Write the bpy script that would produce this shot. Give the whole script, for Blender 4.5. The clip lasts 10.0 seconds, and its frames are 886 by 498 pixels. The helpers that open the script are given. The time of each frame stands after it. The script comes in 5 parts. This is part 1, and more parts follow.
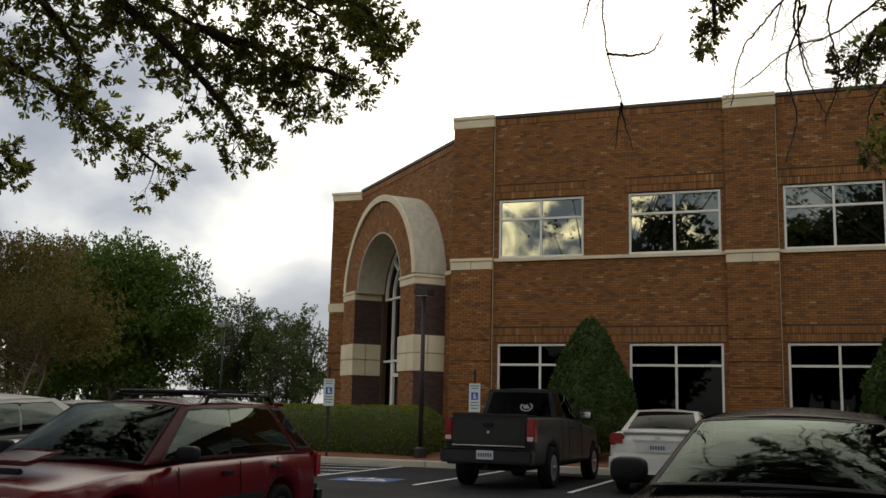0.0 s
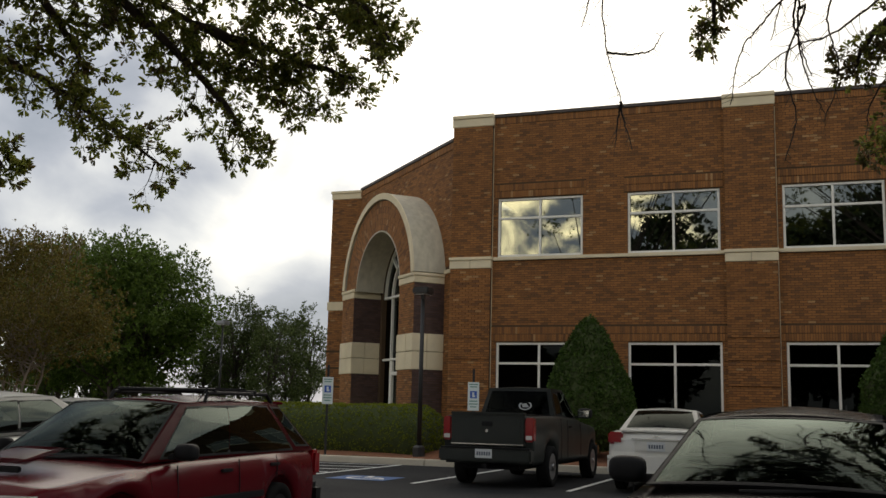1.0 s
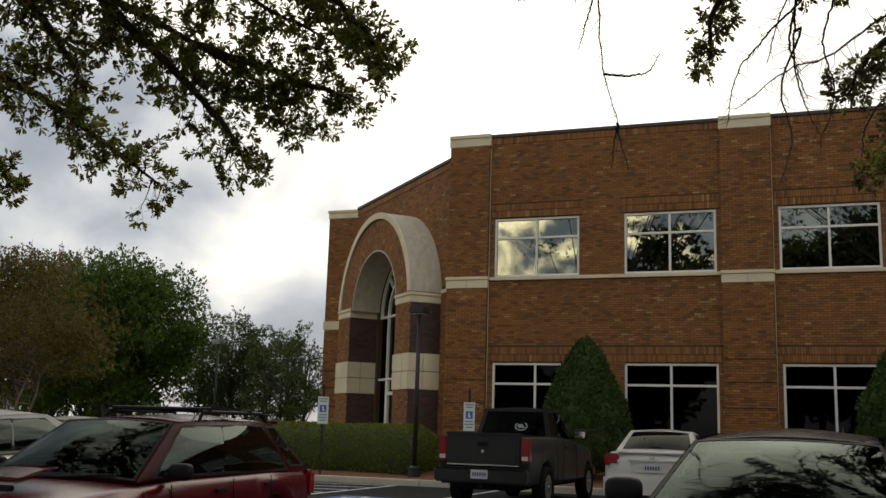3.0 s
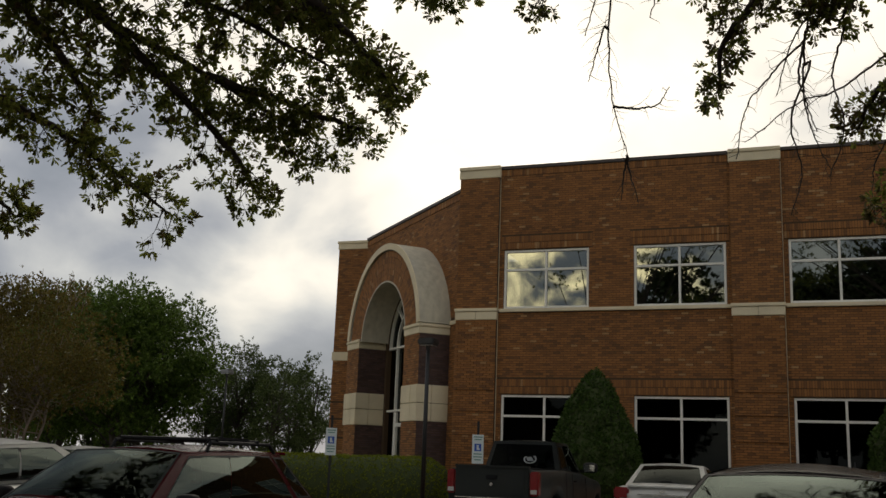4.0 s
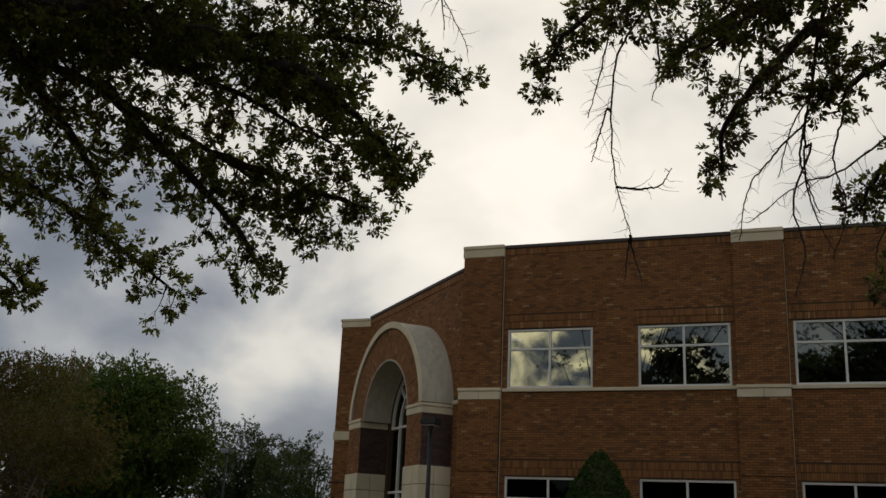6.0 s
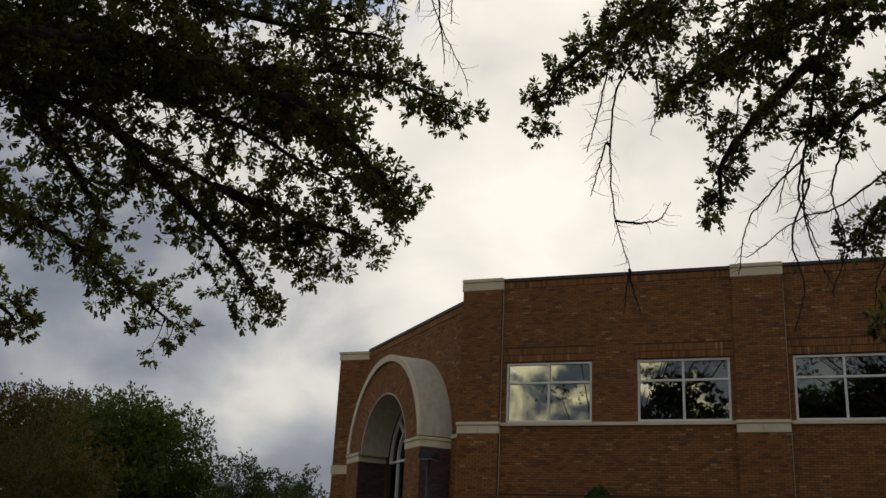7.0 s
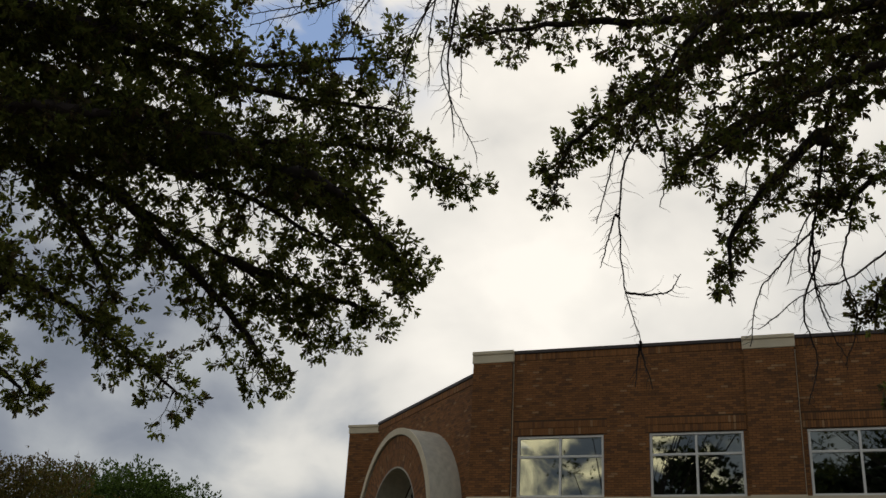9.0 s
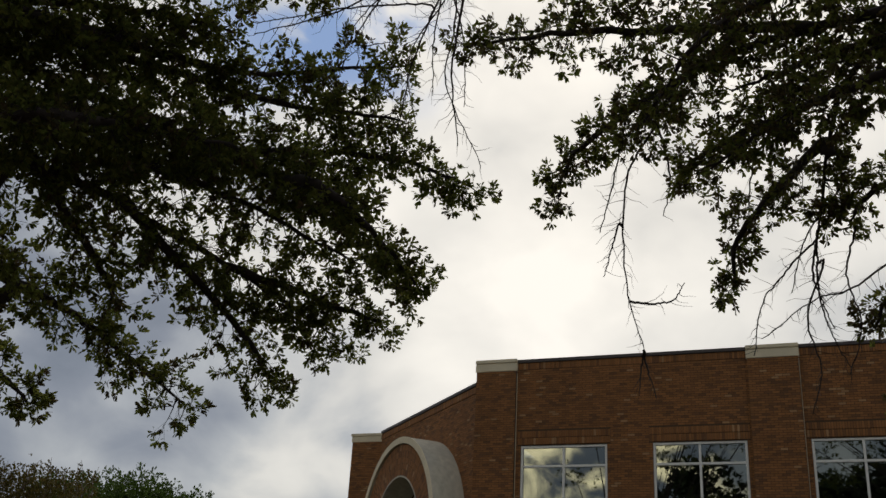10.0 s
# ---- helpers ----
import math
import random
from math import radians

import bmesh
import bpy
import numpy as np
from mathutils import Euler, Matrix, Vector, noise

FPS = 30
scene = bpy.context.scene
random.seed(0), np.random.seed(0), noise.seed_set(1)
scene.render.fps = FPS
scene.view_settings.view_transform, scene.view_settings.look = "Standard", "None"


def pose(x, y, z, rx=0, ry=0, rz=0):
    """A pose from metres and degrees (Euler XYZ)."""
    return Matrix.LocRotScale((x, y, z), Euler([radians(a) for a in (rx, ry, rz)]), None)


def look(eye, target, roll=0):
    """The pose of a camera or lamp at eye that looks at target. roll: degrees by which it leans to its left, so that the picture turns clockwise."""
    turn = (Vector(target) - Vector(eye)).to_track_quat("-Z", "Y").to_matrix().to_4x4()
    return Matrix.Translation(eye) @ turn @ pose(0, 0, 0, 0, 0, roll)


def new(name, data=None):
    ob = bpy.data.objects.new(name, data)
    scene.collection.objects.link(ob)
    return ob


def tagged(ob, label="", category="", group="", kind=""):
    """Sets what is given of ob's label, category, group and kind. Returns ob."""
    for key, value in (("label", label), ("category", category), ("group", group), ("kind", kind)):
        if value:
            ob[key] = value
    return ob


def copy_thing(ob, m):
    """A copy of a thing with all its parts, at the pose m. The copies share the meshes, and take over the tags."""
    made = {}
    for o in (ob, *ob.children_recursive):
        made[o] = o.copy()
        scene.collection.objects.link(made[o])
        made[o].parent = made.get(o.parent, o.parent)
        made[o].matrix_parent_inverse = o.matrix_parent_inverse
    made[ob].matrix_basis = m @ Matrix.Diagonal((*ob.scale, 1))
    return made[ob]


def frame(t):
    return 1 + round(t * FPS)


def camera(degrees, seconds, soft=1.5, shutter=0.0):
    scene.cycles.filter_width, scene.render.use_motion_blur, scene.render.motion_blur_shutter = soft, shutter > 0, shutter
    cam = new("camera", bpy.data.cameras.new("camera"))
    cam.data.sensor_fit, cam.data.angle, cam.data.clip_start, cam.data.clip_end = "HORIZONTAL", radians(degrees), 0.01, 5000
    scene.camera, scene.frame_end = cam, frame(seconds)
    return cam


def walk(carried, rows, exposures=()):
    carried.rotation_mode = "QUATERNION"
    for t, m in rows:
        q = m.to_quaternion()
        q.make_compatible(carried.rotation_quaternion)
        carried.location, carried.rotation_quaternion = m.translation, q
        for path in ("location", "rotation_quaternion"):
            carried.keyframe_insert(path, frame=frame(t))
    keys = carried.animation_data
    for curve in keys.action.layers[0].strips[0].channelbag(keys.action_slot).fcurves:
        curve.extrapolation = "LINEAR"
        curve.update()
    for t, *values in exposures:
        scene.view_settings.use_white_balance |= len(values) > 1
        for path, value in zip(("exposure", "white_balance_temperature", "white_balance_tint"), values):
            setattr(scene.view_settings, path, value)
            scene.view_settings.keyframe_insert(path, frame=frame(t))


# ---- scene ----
cam = camera(47.57, 10.0, soft=1.5)
walk(cam, [
    (0, pose(0, 0, 1.3, 99.310, -1.313, 20.123)),
    (0.5, pose(0, 0, 1.3, 99.210, -1.342, 20.099)),
    (1, pose(0, 0, 1.3, 99.230, -1.426, 20.055)),
    (1.5, pose(0, 0, 1.3, 99.302, -1.437, 20.097)),
    (2, pose(0, 0, 1.3, 99.366, -1.473, 19.972)),
    (2.5, pose(0, 0, 1.3, 99.732, -1.541, 19.655)),
    (4, pose(0, 0, 1.3, 102.123, -2.082, 20.275)),
    (4.5, pose(0, 0, 1.3, 103.334, -2.199, 20.186)),
    (5, pose(0, 0, 1.3, 105.027, -2.186, 20.363)),
    (5.5, pose(0, 0, 1.3, 105.818, -2.417, 20.415)),
    (7, pose(0, 0, 1.3, 108.481, -2.766, 20.246)),
    (7.5, pose(0, 0, 1.3, 109.265, -2.920, 20.230)),
    (8, pose(0, 0, 1.3, 110.200, -3.123, 20.235)),
    (8.5, pose(0, 0, 1.3, 112.259, -3.166, 20.577)),
    (9, pose(0, 0, 1.3, 112.543, -2.941, 20.771)),
    (9.5, pose(0, 0, 1.3, 112.763, -3.097, 20.769)),
    (10, pose(0, 0, 1.3, 113.027, -3.099, 20.919)),
], exposures=[(0, 0.2, 7300, 10), (2.5, 0.2, 7300, 10), (4.0, -0.28, 7400, 10), (4.5, -0.5, 7000, 10), (5.0, -0.75, 7000, 10), (7.0, -0.76, 6950, 10), (10.0, -0.74, 6750, 10)])

# ---- sky and sun ----
SUN = Vector((-0.16, 0.80, 0.58)).normalized()
world = bpy.data.worlds.new("world")
scene.world = world
world.use_nodes = True
wt = world.node_tree
wt.nodes.clear()


def wnode(kind, **values):
    n = wt.nodes.new(kind)
    for k, v in values.items():
        n.inputs[k].default_value = v
    return n


def wmath(op, a, b):
    n = wt.nodes.new("ShaderNodeMath")
    n.operation = op
    for i, v in enumerate((a, b)):
        if isinstance(v, (int, float)):
            n.inputs[i].default_value = v
        else:
            wt.links.new(v, n.inputs[i])
    return n.outputs[0]


coord = wt.nodes.new("ShaderNodeTexCoord")
sky = wt.nodes.new("ShaderNodeTexSky")
sky.sky_type, sky.sun_disc = "NISHITA", False
sky.sun_elevation, sky.sun_rotation = math.asin(SUN.z), math.atan2(SUN.x, SUN.y)
skydim = wt.nodes.new("ShaderNodeVectorMath")
skydim.operation = "SCALE"
skydim.inputs["Scale"].default_value = 0.10
wt.links.new(sky.outputs[0], skydim.inputs[0])
stretch = wt.nodes.new("ShaderNodeMapping")
stretch.inputs["Scale"].default_value = (1, 1, 1.4)
stretch.inputs["Location"].default_value = (0.35, 0.2, 0.1)
wt.links.new(coord.outputs["Generated"], stretch.inputs["Vector"])
big = wnode("ShaderNodeTexNoise", Scale=2.6, Detail=4.0, Roughness=0.45, Distortion=0.2)
fine = wnode("ShaderNodeTexNoise", Scale=9.0, Detail=6.0, Roughness=0.5, Distortion=0.3)
puffs = wnode("ShaderNodeTexNoise", Scale=21.0, Detail=6.0, Roughness=0.52, Distortion=0.5)
for n in (big, fine, puffs):
    wt.links.new(stretch.outputs[0], n.inputs["Vector"])


def lobe(way, width):
    """One where the sky lies near a direction, falling softly to nought at the given angle."""
    d = wt.nodes.new("ShaderNodeVectorMath")
    d.operation = "DOT_PRODUCT"
    d.inputs[1].default_value = Vector(way).normalized()
    wt.links.new(coord.outputs["Generated"], d.inputs[0])
    return soft(d.outputs["Value"], math.cos(radians(width)), 1.0)


def soft(value, low, high):
    m = wt.nodes.new("ShaderNodeMapRange")
    m.interpolation_type = "SMOOTHSTEP"
    m.inputs["From Min"].default_value, m.inputs["From Max"].default_value = low, high
    wt.links.new(value, m.inputs["Value"])
    return m.outputs["Result"]


def wsum(*values):
    out = values[0]
    for v in values[1:]:
        out = wmath("ADD", out, v)
    return out


towards = wt.nodes.new("ShaderNodeVectorMath")
towards.operation = "DOT_PRODUCT"
towards.inputs[1].default_value = SUN
wt.links.new(coord.outputs["Generated"], towards.inputs[0])
glow = wmath("POWER", wmath("MAXIMUM", towards.outputs["Value"], 0.0), 9.0)
BACK_CLOUD = lobe((-0.25, -0.951, 0.183), 12)
shade = wsum(
    0.475 - 0.425 - 0.19,
    wmath("MULTIPLY", glow, 0.35),
    wmath("MULTIPLY", big.outputs[0], 0.85),
    wmath("MULTIPLY", fine.outputs[0], 0.38),
    wmath("MULTIPLY", lobe((-0.63, 0.765, 0.14), 18), -0.13),
    wmath("MULTIPLY", lobe((-0.518, 0.839, 0.166), 4), 0.10),
    wmath("MULTIPLY", lobe((-0.475, 0.867, 0.14), 5), 0.08),
    wmath("MULTIPLY", lobe((-0.40, 0.87, 0.24), 9), 0.04),
    wmath("MULTIPLY", BACK_CLOUD, -0.08))
ramp = wt.nodes.new("ShaderNodeValToRGB")
ramp.color_ramp.elements[0].position, ramp.color_ramp.elements[0].color = 0.32, (0.26, 0.31, 0.40, 1)
ramp.color_ramp.elements[1].position, ramp.color_ramp.elements[1].color = 0.84, (1.72, 1.68, 1.58, 1)
for at, c in ((0.42, (0.40, 0.45, 0.55, 1)), (0.53, (0.72, 0.77, 0.83, 1)), (0.64, (1.22, 1.22, 1.18, 1))):
    ramp.color_ramp.elements.new(at).color = c
wt.links.new(shade, ramp.inputs[0])
cover = wt.nodes.new("ShaderNodeMix")
cover.data_type = "RGBA"
cover.inputs["Factor"].default_value = 0.9
wt.links.new(skydim.outputs[0], cover.inputs["A"])
wt.links.new(ramp.outputs[0], cover.inputs["B"])
# a rift of blue high up, and sunlit cumulus low behind the eye
rift = wt.nodes.new("ShaderNodeMix")
rift.data_type = "RGBA"
rift.inputs["B"].default_value = (0.42, 0.62, 1.05, 1)
wt.links.new(wmath("MULTIPLY", lobe((-0.42, 0.70, 0.575), 9), soft(fine.outputs[0], 0.38, 0.56)), rift.inputs["Factor"])
wt.links.new(cover.outputs["Result"], rift.inputs["A"])
lit = wt.nodes.new("ShaderNodeMix")
lit.data_type = "RGBA"
lit.inputs["B"].default_value = (5.2, 4.5, 2.9, 1)
wt.links.new(wmath("MULTIPLY", BACK_CLOUD, soft(puffs.outputs[0], 0.47, 0.66)), lit.inputs["Factor"])
wt.links.new(rift.outputs["Result"], lit.inputs["A"])
back = wnode("ShaderNodeBackground", Strength=1.0)
wt.links.new(lit.outputs["Result"], back.inputs["Color"])
wout = wt.nodes.new("ShaderNodeOutputWorld")
wt.links.new(back.outputs[0], wout.inputs[0])

sun_lamp = new("sun", bpy.data.lights.new("sun", "SUN"))
sun_lamp.data.energy, sun_lamp.data.angle, sun_lamp.data.color = 0.5, radians(60), (1.0, 0.95, 0.86)
sun_lamp.matrix_world = look(SUN * 60, (0, 0, 0))


# ---- materials ----
def mat(name, colour, rough=0.7, metal=0.0, vary=0.25, scale=3.0, fine_scale=40.0, bump=0.0, island=0.0, coat=0.0, second=None, spec=0.5, each=0.0, trans=0.0, stretchz=1.0, mixed=()):
    """Two-scale noise over a base colour, with optional change per island or per object, bump and clear coat."""
    m = bpy.data.materials.new(name)
    m.use_nodes = True
    nt = m.node_tree
    b = nt.nodes["Principled BSDF"]
    b.inputs["Roughness"].default_value, b.inputs["Metallic"].default_value = rough, metal
    b.inputs["Coat Weight"].default_value, b.inputs["Coat Roughness"].default_value = coat, 0.04
    b.inputs["Specular IOR Level"].default_value = spec
    b.inputs["Transmission Weight"].default_value = trans
    tc = nt.nodes.new("ShaderNodeTexCoord")
    mp = nt.nodes.new("ShaderNodeMapping")
    mp.inputs["Scale"].default_value = (1, 1, stretchz)
    nt.links.new(tc.outputs["Object"], mp.inputs["Vector"])

    def noise_tex(s, d):
        n = nt.nodes.new("ShaderNodeTexNoise")
        n.inputs["Scale"].default_value, n.inputs["Detail"].default_value = s, d
        nt.links.new(mp.outputs[0], n.inputs["Vector"])
        return n.outputs[0]

    def maths(op, a, c):
        n = nt.nodes.new("ShaderNodeMath")
        n.operation = op
        for i, v in enumerate((a, c)):
            if isinstance(v, (int, float)):
                n.inputs[i].default_value = v
            else:
                nt.links.new(v, n.inputs[i])
        return n.outputs[0]

    n1, n2 = noise_tex(scale, 4), noise_tex(fine_scale, 3)
    tone = maths("ADD", maths("MULTIPLY", n1, 0.6), maths("MULTIPLY", n2, 0.4))
    geo = None
    if island:
        geo = nt.nodes.new("ShaderNodeNewGeometry").outputs["Random Per Island"]
    elif each:
        geo = nt.nodes.new("ShaderNodeObjectInfo").outputs["Random"]
    k = island or each
    value = maths("ADD", maths("MULTIPLY", maths("SUBTRACT", tone, 0.5), 3.0 * vary), 1.0)
    if geo is not None:
        value = maths("ADD", value, maths("MULTIPLY", maths("SUBTRACT", geo, 0.5), k))
    mix = nt.nodes.new("ShaderNodeMix")
    mix.data_type = "RGBA"
    mix.inputs["A"].default_value = (*colour, 1)
    mix.inputs["B"].default_value = (*(second or colour), 1)
    if geo is not None:
        white = nt.nodes.new("ShaderNodeMath")
        white.operation = "FRACT"
        nt.links.new(maths("MULTIPLY", geo, 7.31), white.inputs[0])
        nt.links.new(white.outputs[0], mix.inputs["Factor"])
        if mixed:
            # a few odd dark and pale pieces among the rest
            cr = nt.nodes.new("ShaderNodeValToRGB")
            cr.color_ramp.interpolation = "CONSTANT"
            cr.color_ramp.elements[0].color = (*colour, 1)
            cr.color_ramp.elements[1].position, cr.color_ramp.elements[1].color = 0.5, (*second, 1)
            for at, c in mixed:
                cr.color_ramp.elements.new(at).color = (*c, 1)
            nt.links.new(white.outputs[0], cr.inputs[0])
            nt.links.new(cr.outputs[0], mix.inputs["A"])
            nt.links.remove(mix.inputs["Factor"].links[0])
            mix.inputs["Factor"].default_value = 0.0
    else:
        nt.links.new(maths("MULTIPLY", maths("SUBTRACT", n1, 0.35), 2.5), mix.inputs["Factor"])
    scale_node = nt.nodes.new("ShaderNodeVectorMath")
    scale_node.operation = "SCALE"
    nt.links.new(mix.outputs["Result"], scale_node.inputs[0])
    nt.links.new(value, scale_node.inputs["Scale"])
    nt.links.new(scale_node.outputs[0], b.inputs["Base Color"])
    if bump:
        bn = nt.nodes.new("ShaderNodeBump")
        bn.inputs["Strength"].default_value, bn.inputs["Distance"].default_value = bump, 0.02
        nt.links.new(n2, bn.inputs["Height"])
        nt.links.new(bn.outputs[0], b.inputs["Normal"])
    return m


def glass(name, tint, gloss, mirror_tint=(0.82, 0.9, 0.86)):
    """A coated pane: tinted see-through with a mirror share that grows at a slant."""
    m = bpy.data.materials.new(name)
    m.use_nodes = True
    nt = m.node_tree
    nt.nodes.clear()
    t = nt.nodes.new("ShaderNodeBsdfTransparent")
    t.inputs[0].default_value = (*tint, 1)
    g = nt.nodes.new("ShaderNodeBsdfGlossy")
    g.inputs["Roughness"].default_value = 0.015
    g.inputs["Color"].default_value = (*mirror_tint, 1)
    fr = nt.nodes.new("ShaderNodeFresnel")
    fr.inputs["IOR"].default_value = gloss
    mx = nt.nodes.new("ShaderNodeMixShader")
    nt.links.new(fr.outputs[0], mx.inputs[0])
    nt.links.new(t.outputs[0], mx.inputs[1])
    nt.links.new(g.outputs[0], mx.inputs[2])
    o = nt.nodes.new("ShaderNodeOutputMaterial")
    nt.links.new(mx.outputs[0], o.inputs[0])
    return m


def leafy(name, colour, second, through_light=0.25, vary=0.9):
    """Leaves: each leaf its own shade, a little light passing through."""
    m = mat(name, colour, rough=0.5, vary=0.15, scale=0.8, fine_scale=20, island=vary, second=second, spec=0.16)
    nt = m.node_tree
    b = nt.nodes["Principled BSDF"]
    tl = nt.nodes.new("ShaderNodeBsdfTranslucent")
    src = b.inputs["Base Color"].links[0].from_socket
    nt.links.new(src, tl.inputs[0])
    mx = nt.nodes.new("ShaderNodeMixShader")
    mx.inputs[0].default_value = through_light
    nt.links.new(b.outputs[0], mx.inputs[1])
    nt.links.new(tl.outputs[0], mx.inputs[2])
    nt.links.new(mx.outputs[0], nt.nodes["Material Output"].inputs[0])
    return m


BRICK = mat("brick", (0.30, 0.126, 0.038), 0.85, vary=0.3, scale=0.35, fine_scale=60, bump=0.4, island=0.24, second=(0.245, 0.104, 0.032), mixed=((0.82, (0.175, 0.078, 0.029)), (0.975, (0.38, 0.21, 0.09))))
BRICK_ONE = mat("brick_one", (0.30, 0.126, 0.038), 0.85, vary=0.3, scale=0.35, fine_scale=60, bump=0.4, each=0.24, second=(0.245, 0.104, 0.032), mixed=((0.82, (0.175, 0.078, 0.029)), (0.975, (0.38, 0.21, 0.09))))
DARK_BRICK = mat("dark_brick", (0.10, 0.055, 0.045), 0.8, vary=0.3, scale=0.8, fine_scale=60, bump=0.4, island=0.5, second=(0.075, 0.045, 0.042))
MORTAR = mat("mortar", (0.085, 0.050, 0.025), 0.95, vary=0.3, scale=0.7, fine_scale=70, bump=0.3)
STONE = mat("cast_stone", (0.72, 0.62, 0.43), 0.85, vary=0.22, scale=1.6, fine_scale=50, bump=0.25)
STUCCO = mat("stained_stucco", (0.62, 0.56, 0.43), 0.9, vary=0.5, scale=0.9, fine_scale=6, bump=0.2, second=(0.33, 0.31, 0.26), stretchz=0.45)
COPING = mat("coping_metal", (0.06, 0.045, 0.04), 0.55, vary=0.2)
FRAME = mat("white_frame", (0.82, 0.80, 0.73), 0.45, vary=0.08)
GLASS = glass("window_glass", (0.10, 0.11, 0.12), 2.5)
GLASS_LOW = glass("window_glass_low", (0.08, 0.08, 0.08), 1.22)
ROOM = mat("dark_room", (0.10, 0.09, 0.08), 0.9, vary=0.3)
ASPHALT = mat("asphalt", (0.020, 0.021, 0.023), 0.9, vary=0.4, scale=0.5, fine_scale=90, bump=0.5, second=(0.028, 0.028, 0.028), spec=0.12)
PAINT_LINE = mat("road_paint", (0.62, 0.62, 0.6), 0.7, vary=0.35, scale=4, fine_scale=40)
BLUE_PAINT = mat("blue_paint", (0.016, 0.075, 0.22), 0.7, vary=0.3, scale=4, fine_scale=40)
CONCRETE = mat("kerb_concrete", (0.52, 0.47, 0.38), 0.9, vary=0.3, scale=1.5, fine_scale=40, bump=0.3)
MULCH = mat("mulch", (0.24, 0.09, 0.038), 1.0, vary=0.6, scale=4, fine_scale=45, bump=1.0, second=(0.09, 0.04, 0.02))
GRASS = mat("grass", (0.07, 0.10, 0.03), 1.0, vary=0.5, scale=0.5, fine_scale=30, bump=0.8, second=(0.10, 0.10, 0.04))
BARK = mat("bark", (0.075, 0.06, 0.048), 0.95, vary=0.5, scale=3, fine_scale=35, bump=0.8, second=(0.045, 0.037, 0.03))
TWIG = mat("twig_bark", (0.05, 0.038, 0.032), 0.9, vary=0.4, scale=6)
PALE_BARK = mat("pale_bark", (0.22, 0.17, 0.13), 0.9, vary=0.4, scale=4)
OAK_LEAF = leafy("oak_leaf", (0.135, 0.17, 0.038), (0.19, 0.185, 0.042), 0.66)
OAK_LEAF_BROWN = leafy("oak_leaf_turning", (0.14, 0.10, 0.045), (0.08, 0.085, 0.03), 0.4)
TREE_LEAF = leafy("tree_leaf", (0.066, 0.115, 0.018), (0.092, 0.135, 0.025), 0.28)
DARK_LEAF = leafy("dark_tree_leaf", (0.062, 0.092, 0.03), (0.085, 0.11, 0.035), 0.35)
# leaf colour with shade put in, so trees mirrored in the panes go near black
SHADED_LEAF = leafy("shaded_leaf", (0.03, 0.045, 0.018), (0.04, 0.055, 0.02), 0.05)
AUTUMN_LEAF = leafy("autumn_leaf", (0.145, 0.10, 0.024), (0.105, 0.10, 0.022), 0.35)
HEDGE_LEAF = leafy("hedge_leaf", (0.21, 0.235, 0.018), (0.15, 0.185, 0.016), 0.25, 0.6)
HOLLY_LEAF = leafy("holly_leaf", (0.036, 0.072, 0.014), (0.06, 0.10, 0.02), 0.12)
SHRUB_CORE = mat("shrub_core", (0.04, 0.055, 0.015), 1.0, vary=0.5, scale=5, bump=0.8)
BLACK_METAL = mat("black_metal", (0.012, 0.012, 0.013), 0.5, vary=0.2)
STEEL = mat("grey_steel", (0.22, 0.23, 0.24), 0.5, 0.6, vary=0.2)
SIGN_WHITE = mat("sign_white", (0.62, 0.68, 0.68), 0.5, vary=0.1)
SIGN_BLUE = mat("sign_blue", (0.03, 0.10, 0.40), 0.5, vary=0.1)
SIGN_GREEN = mat("sign_green", (0.10, 0.25, 0.2), 0.5, vary=0.1)
RED_PAINT = mat("red_car_paint", (0.09, 0.004, 0.008), 0.24, 0.0, vary=0.08, scale=2, coat=0.06, spec=0.15)
GREY_PAINT = mat("grey_truck_paint", (0.034, 0.038, 0.036), 0.35, 0.3, vary=0.12, scale=2, coat=0.12, spec=0.2)
WHITE_PAINT = mat("white_car_paint", (0.62, 0.61, 0.57), 0.35, vary=0.06, scale=2, coat=0.4, spec=0.3)
DARK_PAINT = mat("dark_car_paint", (0.012, 0.009, 0.010), 0.26, 0.0, vary=0.1, scale=2, coat=0.08, spec=0.12)
BLACK_POST = mat("black_post", (0.008, 0.008, 0.009), 0.6, vary=0.15, spec=0.06)
CAR_GLASS = glass("car_glass", (0.22, 0.27, 0.25), 1.24, (0.60, 0.72, 0.66))
SIDE_GLASS = glass("side_glass", (0.12, 0.14, 0.13), 1.6, (0.56, 0.66, 0.60))
REAR_GLASS = glass("rear_glass", (0.03, 0.035, 0.035), 1.15, (0.6, 0.66, 0.62))
CAR_TRIM = mat("black_trim", (0.012, 0.012, 0.013), 0.6, vary=0.2, spec=0.15)
CAR_SEAT = mat("car_seat", (0.07, 0.07, 0.068), 0.9, vary=0.2)
TYRE = mat("tyre", (0.012, 0.012, 0.012), 0.95, vary=0.3, spec=0.1)
ALLOY = mat("alloy", (0.42, 0.42, 0.43), 0.35, 0.8, vary=0.15)
CHROME = mat("chrome", (0.6, 0.6, 0.6), 0.15, 1.0, vary=0.05)
TAIL_RED = mat("tail_lamp", (0.24, 0.006, 0.010), 0.2, vary=0.15, coat=0.3)
LAMP_CLEAR = mat("clear_lamp", (0.55, 0.53, 0.5), 0.15, vary=0.1, coat=0.6)
PLATE = mat("plate_white", (0.55, 0.57, 0.58), 0.5, vary=0.15)
BAR_GREY = mat("bar_grey", (0.08, 0.10, 0.14), 0.6, vary=0.1)
ROOF_GRAVEL = mat("roof_gravel", (0.2, 0.19, 0.18), 0.95, vary=0.3)


